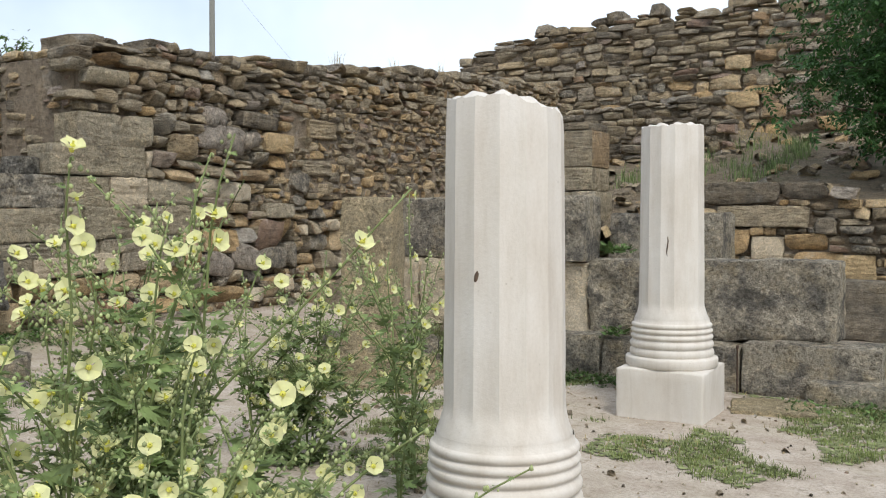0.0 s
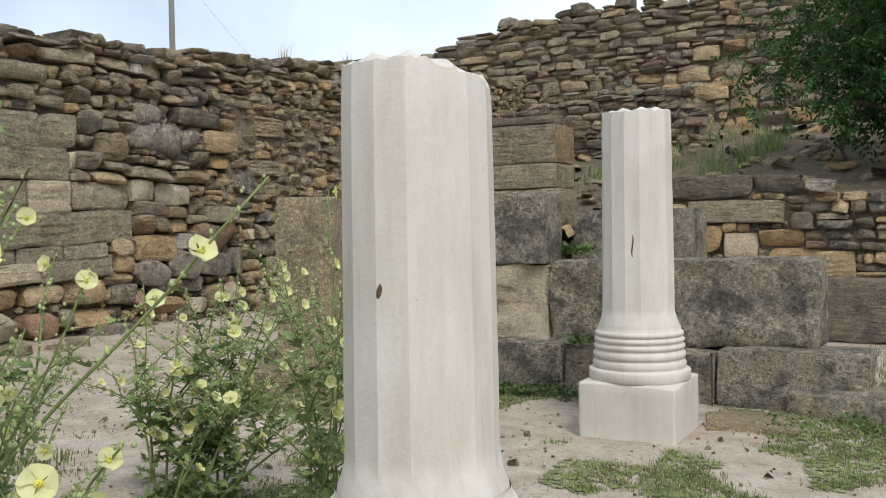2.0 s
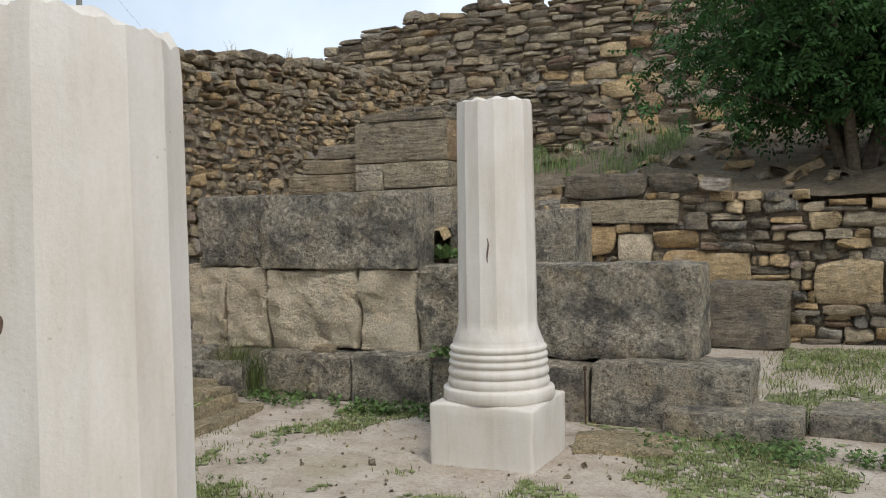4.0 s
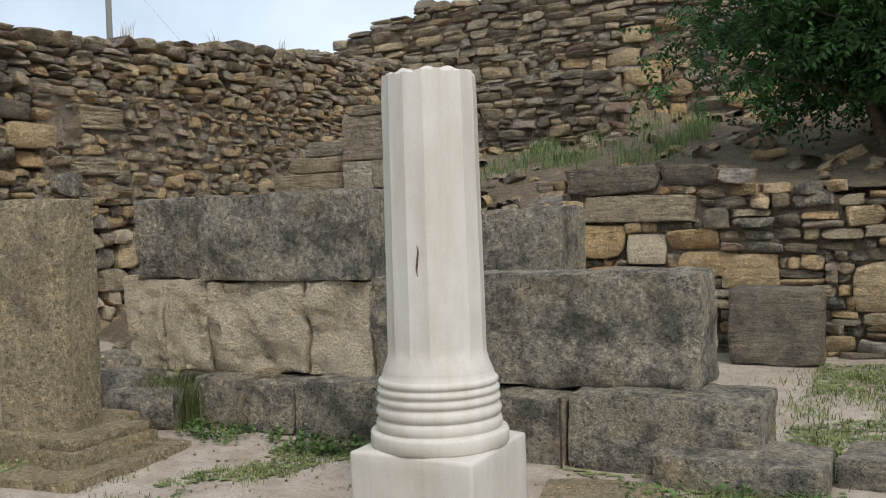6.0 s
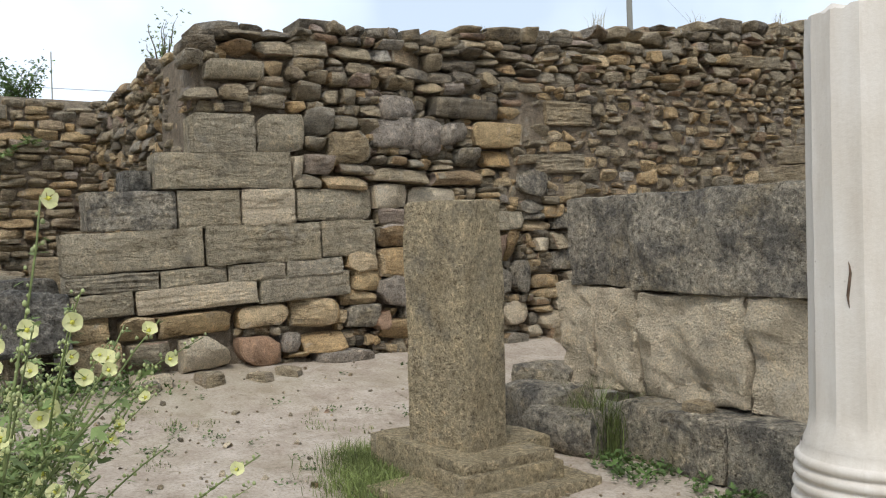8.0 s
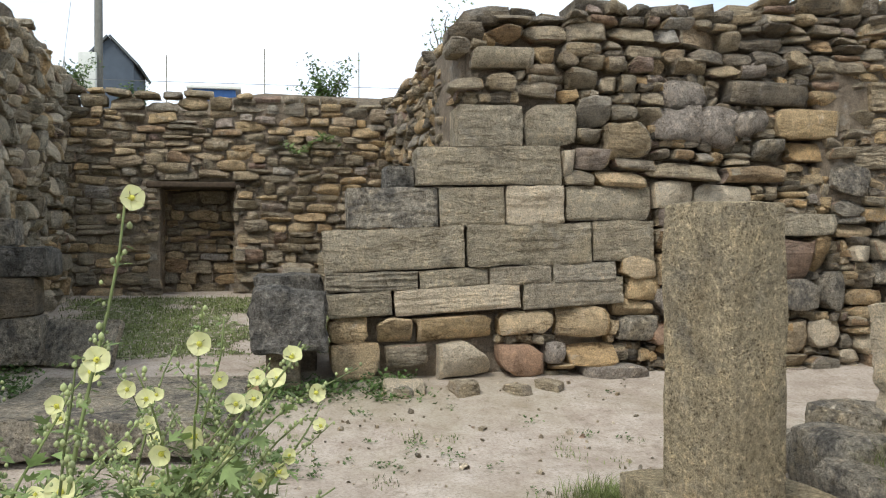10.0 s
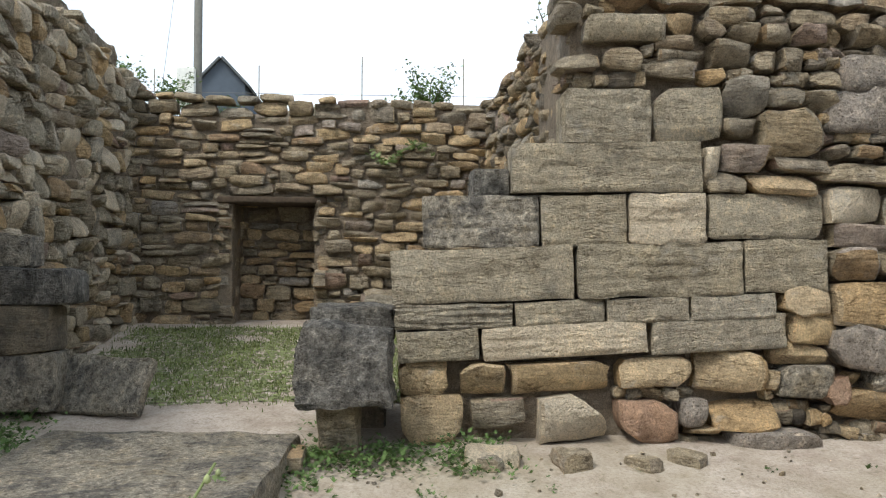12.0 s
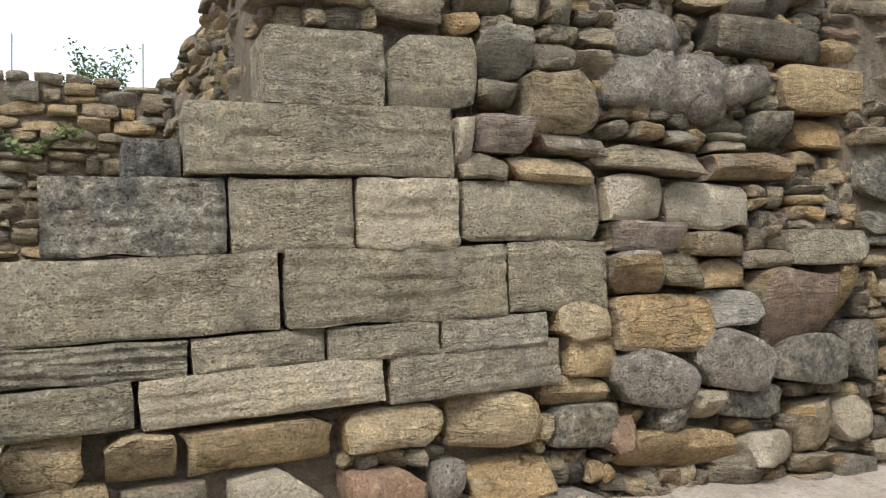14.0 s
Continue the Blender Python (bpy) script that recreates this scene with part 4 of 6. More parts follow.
# ---- columns ----
def lathe(bm, profile, segs=64, flutes=0, cut=None):
    rings = []
    for z, r, f in profile:
        ring = []
        for k in range(segs):
            a = 2 * math.pi * k / segs
            rr = r
            if flutes:
                ph = (a * flutes / (2 * math.pi)) % 1.0
                rr = r * (1 - f * (1 - (2 * ph - 1) ** 2))
            zz = z + (cut(rr * math.cos(a), rr * math.sin(a)) if cut and z > 2.0 - 0.3 and (z, r, f) == profile[-1] else 0)
            ring.append(bm.verts.new((rr * math.cos(a), rr * math.sin(a), zz)))
        rings.append(ring)
    for r0, r1 in zip(rings, rings[1:]):
        for k in range(segs):
            bm.faces.new((r0[k], r0[(k + 1) % segs], r1[(k + 1) % segs], r1[k]))
    return rings


def column(x, y, ground, foot, shaft_low, top, radius, cut, label, holes, turn=0.0, plinth=0.375, seam=None):
    """A broken fluted marble column: shaft, moulded base, plinth."""
    col = empty("column", (x, y, ground))
    tagged(col, label, "column", "marble columns")
    lo = shaft_low - ground
    hi = top - ground
    bm = bmesh.new()
    prof = [(lo - 0.01, radius * 1.12, 0.0), (lo + 0.02, radius * 1.10, 0.0), (lo + 0.05, radius * 1.05, 0.0), (lo + 0.085, radius * 1.02, 0.004), (lo + 0.1, radius * 1.012, 0.03), (lo + 0.14, radius, 0.032)]
    steps = 14
    for k in range(1, steps + 1):
        z = lo + 0.14 + (hi - lo - 0.14) * k / steps
        prof.append((z, radius * (1 - 0.045 * k / steps), 0.032))
    segs, flutes = 180, 15
    rings = []
    for n, (z, r, f) in enumerate(prof):
        ring = []
        for k in range(segs):
            a = 2 * math.pi * k / segs + radians(turn)
            ph = (k * flutes / segs) % 1.0
            rr = r * (1 - f * (1 - (2 * ph - 1) ** 2) * 0.9)
            px, py = rr * math.cos(a), rr * math.sin(a)
            rr += 0.0025 * noise.noise((px * 9, py * 9, z * 5))
            zz = z
            room = cut(px, py) * radius
            if n > len(prof) - 4:
                zz += room * (n - len(prof) + 4) / 3
            if n == len(prof) - 1:
                zz += 0.02 * noise.noise((px * 22, py * 22, 2)) + 0.01 * noise.noise((px * 60, py * 60, 2))
                rr *= 0.985 - 0.02 * max(0, noise.noise((px * 16, py * 16, 6)))
            ring.append(bm.verts.new((rr * math.cos(a), rr * math.sin(a), zz)))
        rings.append(ring)
    for r0, r1 in zip(rings, rings[1:]):
        for k in range(segs):
            bm.faces.new((r0[k], r0[(k + 1) % segs], r1[(k + 1) % segs], r1[k]))
    for r0, r1 in zip(rings[3:], rings[4:]):
        for k in range(0, segs, segs // flutes):
            bm.edges.get((r0[k], r1[k])).smooth = False
    for k in range(segs):
        bm.edges.get((rings[-1][k], rings[-1][(k + 1) % segs])).smooth = False
    last = rings[-1]
    for scale in (0.9, 0.6, 0.3):
        ring = []
        for v in rings[-1]:
            p = Vector((v.co.x * scale, v.co.y * scale))
            zz = hi + cut(p.x, p.y) * radius + 0.03 * noise.noise((p.x * 14, p.y * 14, 8)) + 0.012
            ring.append(bm.verts.new((p.x, p.y, zz)))
        for k in range(segs):
            bm.faces.new((last[k], last[(k + 1) % segs], ring[(k + 1) % segs], ring[k]))
        last = ring
    bm.faces.new(last)
    part("shaft", bm, MARBLE, col, "cream marble shaft with shallow flutes and a broken top", True)
    # moulded base: a broad foot disc, a torus, a band and fine fillets between hollows
    bm = bmesh.new()
    f = foot - ground
    span = lo - f
    prof = [(f, radius * 1.36, 0), (f + span * 0.03, radius * 1.40, 0), (f + span * 0.18, radius * 1.40, 0), (f + span * 0.21, radius * 1.38, 0), (f + span * 0.22, radius * 1.29, 0)]

    def roll(z0, z1, r, out, n=7):
        for k in range(n + 1):
            q = k / n
            prof.append((f + span * (z0 + (z1 - z0) * q), radius * (r + out * math.sin(math.pi * q) ** 0.6), 0))

    roll(0.23, 0.38, 1.235, 0.045)
    roll(0.40, 0.56, 1.20, 0.07)
    roll(0.585, 0.69, 1.195, 0.055)
    roll(0.715, 0.81, 1.19, 0.05)
    roll(0.83, 0.93, 1.17, 0.05)
    prof.append((f + span * 0.94, radius * 1.15, 0))
    prof.append((lo + 0.012, radius * 1.13, 0))
    lathe(bm, prof, 96)
    for v in bm.verts:
        n = noise.noise(v.co * 9) * 0.004
        v.co.x *= 1 + n
        v.co.y *= 1 + n
    part("base_moulding", bm, MARBLE, col, "ringed marble base moulding", True)
    bm = bmesh.new()
    rough_box(bm, (-plinth, -plinth, -0.08), (plinth, plinth, f), 0.06, 0.018, 0.02, 5)
    part("plinth", bm, MARBLE, col, "chipped square marble plinth", True)
    # dark flat insets stand in for the shade inside holes and cracks
    for name, a, z, w, h in holes:
        bm = bmesh.new()
        bmesh.ops.create_icosphere(bm, subdivisions=2, radius=1.0)
        for v in bm.verts:
            v.co = Vector((v.co.x * 0.012, v.co.y * w * (1 + 0.4 * noise.noise(v.co * 3)), v.co.z * h * (1 + 0.2 * noise.noise(v.co * 2)) ))
            v.co.y += 0.006 * math.sin(v.co.z * 40)
        o = part(name, bm, RUST_AND_HOLE_SHADE, col, "dark inset painting the shade inside a chipped opening", True)
        rad = radius * 0.951
        o.matrix_basis = pose(rad * math.cos(radians(a)), rad * math.sin(radians(a)), z - ground, 0, 0, a)
    if seam:
        bm = bmesh.new()
        lathe(bm, [(seam - ground - 0.0015, radius * 0.9655, 0), (seam - ground + 0.0015, radius * 0.9655, 0)], 160)
        part("joint", bm, STELE, col, "thin mended joint")
    return col


column(-1.63, 3.3, 0.02, 0.34, 0.71, 2.06, 0.256, lambda x, y: 0.08 - 0.9 * max(0.0, x * 0.85 + y * 0.5 + 0.02) + 0.05 * noise.noise((x * 8, y * 8, 1)),
       "tall broken cream marble column drum, fluted, on a ringed base", [("hole", -90, 1.37, 0.010, 0.027)], 4, 0.345)
column(-2.08, 7.28, 0.06, 0.45, 0.83, 2.38, 0.262, lambda x, y: 0.03 * noise.noise((x * 9, y * 9, 4)) - 0.06 * abs(y),
       "fluted cream marble column on ringed base and square plinth", [("crack", -82, 1.42, 0.005, 0.085)], 2, 0.35)


# ---- inscribed-looking pillar on its stepped foot ----
def pillar():
    origin = Vector((-5.33, 7.4, 0.08))
    st = empty("stone_pillar", (-5.17, 7.34, 0.08))
    tagged(st, "upright square limestone pillar on a stepped stone foot", "pillar")

    def piece(name, lo, hi, seed, turn=0.0, amp=0.014, bevel=0.02, label=""):
        mid = Vector(((lo[0] + hi[0]) / 2, (lo[1] + hi[1]) / 2, lo[2]))
        bm = rough_box(bmesh.new(), [a - b for a, b in zip(lo, mid)], [a - b for a, b in zip(hi, mid)], 0.08, amp, bevel, seed)
        ob = part(name, bm, STELE, st, label)
        sharpen(ob.data, 38.0)
        ob.matrix_basis = pose(*(mid - origin), 0, 0, turn)

    piece("shaft", (-5.42, 7.12, 0.32), (-4.89, 7.47, 1.86), 4, 15, 0.018, 0.022, "rough shelly limestone shaft, greyer on top")
    piece("foot", (-5.80, 7.0, 0.0), (-4.93, 7.85, 0.345), 5, 3)
    piece("foot", (-4.95, 6.98, 0.0), (-4.62, 7.73, 0.27), 6, 3)
    piece("ledge", (-4.94, 7.01, 0.265), (-4.66, 7.69, 0.335), 7, 3)
    piece("step", (-5.3, 6.72, 0.0), (-4.46, 7.9, 0.16), 8, 8)


pillar()


# ---- great upright slabs and their step ----
def orthostats():
    low = 0.1
    A = lambda x0, x1, z0, z1, mat, lab, seed, y0=8.62, y1=9.1, amp=0.03, bevel=0.03: block("stone_block", mat, (x0 + 0.008, y0, z0), (x1 - 0.008, y1, z1), lab, "stone block", 0, seed, amp * 0.8, bevel, group="great wall blocks", cut=0.04, flake=0.028 if mat is PALE else 0.014)
    A(-5.68, -4.94, 1.235, 1.91, GREY, "dark grey weathered limestone block of the upper course", 1, 8.68)
    A(-4.94, -3.36, 1.225, 1.90, GREY, "long grey weathered limestone block with a chipped face", 2, 8.60)
    A(-5.83, -5.34, 0.45, 1.25, PALE, "chipped limestone block with a grey top", 3, 8.66, amp=0.06)
    A(-5.34, -4.87, 0.5, 1.225, PALE, "pale split limestone block under the upper course", 4, 8.64, amp=0.06)
    A(-4.87, -3.91, 0.5, 1.22, PALE, "pale limestone block with a flaked face", 5, 8.63, amp=0.055)
    A(-3.91, -3.34, 0.5, 1.225, PALE, "pale pitted limestone block with deep flaking", 6, 8.63, amp=0.065)
    A(-3.34, -2.47, 0.5, 1.25, GREY, "grey limestone block darkened by lichen", 7, 8.63, amp=0.045)
    A(-2.47, -0.97, 0.52, 1.27, GREY, "long grey lichen-covered limestone block", 8, 8.6, 9.2, 0.05, 0.05)
    S = lambda x0, x1, z0, z1, lab, seed, y0=8.36, y1=9.0: block("step_stone", GREY, (x0 + 0.006, y0, z0), (x1 - 0.006, y1, z1), lab, "stone step", 0, seed, 0.035, 0.04, group="step course", cut=0.06)
    S(-4.8, -3.83, 0.12, 0.5, "grey limestone step block with a worn edge", 11)
    S(-3.83, -3.09, 0.1, 0.52, "grey limestone step block", 12)
    S(-3.09, -2.26, 0.08, 0.5, "grey limestone step block behind the column", 13)
    S(-2.26, -1.77, 0.05, 0.5, "smooth grey step block beside an iron peg", 14)
    S(-1.77, -0.6, 0.05, 0.54, "long grey limestone step block", 15)
    S(-1.2, -0.25, 0.05, 0.25, "broken low stone at the end of the step", 16, 8.15, 8.75)
    block("stone_block", GREY, (-0.2, 8.4, 0.05), (0.75, 8.95, 0.24), "flat grey slab lying in the grass", seed=17, turn=-8)
    block("flat_slab", STELE, (-1.72, 7.55, 0.0), (-1.05, 8.1, 0.09), "worn flat paving slab sunk in earth", "slab", seed=18, turn=12)
    block("stone_block", RUBBLE_DARK, (-1.42, 11.95, 0.2), (-0.58, 12.42, 0.93), "dark squared block leaning on the terrace wall", seed=19, amp=0.05, bevel=0.08)
    block("stone_block", GREY, (-3.5, 9.7, 0.5), (-2.25, 10.3, 1.72), "grey block standing behind the great slabs", seed=20, amp=0.04)
    block("stone_block", RUBBLE_DARK, (-4.6, 9.9, 0.5), (-3.52, 10.5, 1.5), "dark grey block behind the great slabs", seed=21, amp=0.04)
    bm = bmesh.new()
    bmesh.ops.create_cone(bm, cap_ends=True, segments=8, radius1=0.008, radius2=0.007, depth=0.45, matrix=Matrix.Translation((0, 0, 0.22)))
    bmesh.ops.create_cone(bm, cap_ends=True, segments=8, radius1=0.014, radius2=0.013, depth=0.03, matrix=Matrix.Translation((0, 0, 0.44)))
    peg = tagged(link("iron_peg", bm, RUST_AND_HOLE_SHADE), "thin rusty iron peg driven beside the step", "peg")
    peg.location = (-1.78, 8.3, 0.06)
    # pier of squared blocks farther back
    for k, (x0, x1, z0, z1) in enumerate(((-6.4, -4.95, 2.5, 3.06), (-6.4, -5.95, 2.12, 2.49), (-5.95, -4.95, 2.14, 2.49), (-6.3, -5.3, 1.78, 2.12), (-5.3, -4.9, 1.7, 2.13), (-6.3, -4.9, 1.0, 1.77))):
        block("pier_block", ASHLAR if k else RUBBLE, (x0 + 0.004, 13.0, z0), (x1 - 0.004, 13.75, z1), "squared limestone block of a ruined pier", seed=30 + k, amp=0.015, group="pier blocks")
    for k, (x0, x1, z0, z1, y) in enumerate(((-7.2, -6.42, 2.62, 2.82, 13.3), (-7.4, -6.42, 2.4, 2.6, 13.2), (-7.6, -6.42, 2.1, 2.38, 13.1), (-7.7, -6.42, 1.5, 2.1, 13.1))):
        block("pier_block", RUBBLE, (x0, y, z0), (x1, y + 0.6, z1), "flat limestone block stepped beside the pier", seed=40 + k, amp=0.025, group="pier blocks")
    block("cap_slab", RUBBLE_DARK, (-6.2, 12.98, 3.065), (-5.0, 13.8, 3.18), "thin dark slab on top of the pier", "slab", seed=44)
    for k, (x, y, z, w, d, h) in enumerate(((-5.55, 8.35, 0.12, 0.7, 0.5, 0.42), (-5.1, 8.25, 0.1, 0.55, 0.4, 0.34), (-5.9, 8.6, 0.15, 0.5, 0.4, 0.5), (-6.1, 8.3, 0.14, 0.5, 0.4, 0.3))):
        block("boulder", GREY, (x - w / 2, y - d / 2, z), (x + w / 2, y + d / 2, z + h), "rough grey boulder lying between pillar and slabs", "boulder", seed=50 + k, amp=0.09, bevel=0.12, turn=20 * k, cut=0.1)


orthostats()


# ---- stones at the corner of the long wall and in the court ----
block("stone_block", BLACKENED, (-8.9, 4.82, 0.78), (-8.0, 5.42, 1.26), "dark pitted limestone block propped on a stone", seed=60, amp=0.085, bevel=0.06, cut=0.05, flake=0.02)
block("stone_block", BLACKENED, (-9.7, 4.85, 1.1), (-8.85, 5.44, 1.36), "long grey slab behind the propped block", seed=61, amp=0.06, cut=0.06)
block("prop_stone", RUBBLE, (-8.5, 4.95, 0.36), (-8.2, 5.22, 0.82), "small upright prop stone", "stone", seed=62, amp=0.05, bevel=0.06)
block("prop_stone", RUBBLE_DARK, (-9.6, 4.95, 0.4), (-8.9, 5.4, 1.1), "dark stone under the long slab", "stone", seed=63, amp=0.05, bevel=0.06)
block("small_block", BLACKENED, (-8.95, 5.98, 2.13), (-8.62, 6.24, 2.33), "small grey block on the stepped wall end", seed=64, amp=0.012)
block("flat_slab", GREY, (-8.6, 3.1, 0.3), (-6.7, 4.78, 0.55), "large flat weathered slab lying on the ground", "slab", seed=65, amp=0.05, bevel=0.04, turn=-4)
for k, (z0, z1, w, dx, mat) in enumerate(((0.6, 1.0, 0.5, 0.0, GREY), (1.0, 1.36, 0.46, 0.03, RUBBLE_DARK), (1.36, 1.62, 0.58, -0.04, BLACKENED), (1.62, 1.86, 0.3, 0.05, GREY))):
    block("pier_stone", mat, (-9.6 + dx, 2.5, z0), (-9.6 + dx + w, 2.5 + w * 1.05, z1), "rough stone of a low stack against the court wall", "stone block", seed=70 + k, amp=0.04, bevel=0.05, group="stacked pier")
block("leaning_slab", GREY, (-9.6, 3.25, 0.55), (-8.9, 3.35, 1.0), "thin broken slab leaning in the grass", "slab", turn=70, seed=75, lean=-25)
block("flat_slab", RUBBLE, (-8.3, 4.3, 0.42), (-7.9, 4.9, 0.52), "low stone half buried in the court entrance", "slab", seed=76)
for k, (y, w) in enumerate(((5.15, 0.45), (5.65, 0.55), (6.1, 0.4))):
    block("court_boulder", RUBBLE, (-13.2, y, 0.85), (-12.6, y + w, 1.35 + 0.2 * (k % 2)), "reddish boulder at the foot of the court wall", "boulder", seed=80 + k, amp=0.08, bevel=0.12, cut=0.1)
for k, (x, y, w) in enumerate(((-8.1, 6.05, 0.33), (-8.05, 6.55, 0.2), (-8.0, 7.0, 0.14), (-8.1, 7.3, 0.16), (-8.05, 6.0, 0.2))):
    block("fallen_stone", PALE if k == 0 else RUBBLE, (x - 0.12, y - w / 2, 0.3), (x + 0.12, y + w / 2, 0.3 + 0.16 + 0.2 * w), "small fallen stone at the wall's foot", "stone", seed=90 + k, amp=0.05, bevel=0.05, cut=0.06, turn=15 * k)
block("loose_stone", RUBBLE, (-4.25, 8.42, 0.5), (-4.08, 8.56, 0.57), "small loose stone on the step", "stone", seed=97, amp=0.02, bevel=0.03, cut=0.05)


# ---- plants ----
def tube(bm, pts, r0, r1, sides=5):
    """A tapered stem through points."""
    rings = []
    for k, p in enumerate(pts):
        d = (pts[min(k + 1, len(pts) - 1)] - pts[max(k - 1, 0)]).normalized()
        u = d.cross(Vector((0.3, 0.2, 1) if abs(d.z) < 0.9 else (1, 0, 0))).normalized()
        v = d.cross(u)
        r = r0 + (r1 - r0) * k / (len(pts) - 1)
        rings.append([bm.verts.new(p + (u * math.cos(2 * math.pi * j / sides) + v * math.sin(2 * math.pi * j / sides)) * r) for j in range(sides)])
    for a, b in zip(rings, rings[1:]):
        for j in range(sides):
            bm.faces.new((a[j], a[(j + 1) % sides], b[(j + 1) % sides], b[j]))
    bm.faces.new(rings[-1])


def curve_points(start, lean, height, bend, r, n=12):
    out = []
    for k in range(n + 1):
        q = k / n
        wig = Vector((noise.noise((q * 3, start.x * 7, 1)), noise.noise((q * 3, start.y * 7, 2)), 0)) * 0.07 * q
        out.append(start + Vector((lean.x * q + bend.x * q * q, lean.y * q + bend.y * q * q, height * (q - 0.16 * q * q * (bend.length)))) + wig)
    return out


def flower_mesh(open_=1.0, seed=0):
    """A pale mallow flower facing +z: five broad notched petals round a cup."""
    r = random.Random(seed)
    bm = bmesh.new()
    for k in range(5):
        a0 = 2 * math.pi * k / 5 + r.uniform(-0.08, 0.08)
        rows = []
        for q, wide in ((0.0, 0.5), (0.4, 0.72), (0.8, 0.9), (1.0, 0.72)):
            row = []
            for j in (-1, -0.4, 0.4, 1):
                a = a0 + j * wide * 0.85
                rad = 0.004 + 0.036 * q * (0.6 + 0.4 * open_) * (1 - 0.05 * (abs(j) < 0.5) * (q > 0.9))
                z = 0.028 * (q ** 1.3) * (1.25 - 0.8 * open_) + 0.004 * r.uniform(-1, 1) * q + 0.003 * j
                row.append(bm.verts.new((rad * math.cos(a), rad * math.sin(a), z)))
            rows.append(row)
        for p, q2 in zip(rows, rows[1:]):
            for j in range(3):
                bm.faces.new((p[j], p[j + 1], q2[j + 1], q2[j]))
    me = bpy.data.meshes.new("flower")
    bm.to_mesh(me)
    bm.free()
    me.materials.append(PETAL)
    me.polygons.foreach_set("use_smooth", [True] * len(me.polygons))
    return me


def throat_mesh():
    bm = bmesh.new()
    bmesh.ops.create_cone(bm, cap_ends=True, segments=10, radius1=0.0085, radius2=0.006, depth=0.004, matrix=Matrix.Translation((0, 0, 0.009)))
    bmesh.ops.create_cone(bm, cap_ends=True, segments=6, radius1=0.004, radius2=0.003, depth=0.016, matrix=Matrix.Translation((0, 0, 0.014)))
    bmesh.ops.create_cone(bm, cap_ends=True, segments=5, radius1=0.006, radius2=0.011, depth=0.016, matrix=Matrix.Translation((0, 0, -0.007)))
    me = bpy.data.meshes.new("throat")
    bm.to_mesh(me)
    bm.free()
    me.materials.append(THROAT)
    return me


FLOWERS = [flower_mesh(1.0, 1), flower_mesh(0.85, 2), flower_mesh(0.55, 3), flower_mesh(0.95, 4)]
THROAT_MESH = throat_mesh()


def lobed_leaf(bm, m, size, r):
    """A three- to five-lobed leaf, folded a little along its middle."""
    pts = [(0, 0), (0.14, 0.12), (0.46, 0.5), (0.14, 0.4), (0.22, 0.82), (0.1, 0.66), (0, 1.05)]
    mid = [bm.verts.new(m @ Vector((0, y * size, -0.1 * size * y * y))) for y in (0.0, 0.4, 0.7, 1.05)]
    for sgn in (1, -1):
        v = [bm.verts.new(m @ Vector((sgn * x * size, y * size, (0.12 * abs(x) + r.uniform(-0.04, 0.04) - 0.1 * y * y) * size))) for x, y in pts[1:6]]
        for f in ((mid[0], v[0], mid[1]), (v[0], v[1], v[2]), (v[0], v[2], mid[1]), (mid[1], v[2], mid[2]), (v[2], v[3], v[4]), (v[2], v[4], mid[2]), (mid[2], v[4], mid[3])):
            bm.faces.new(f if sgn > 0 else f[::-1])


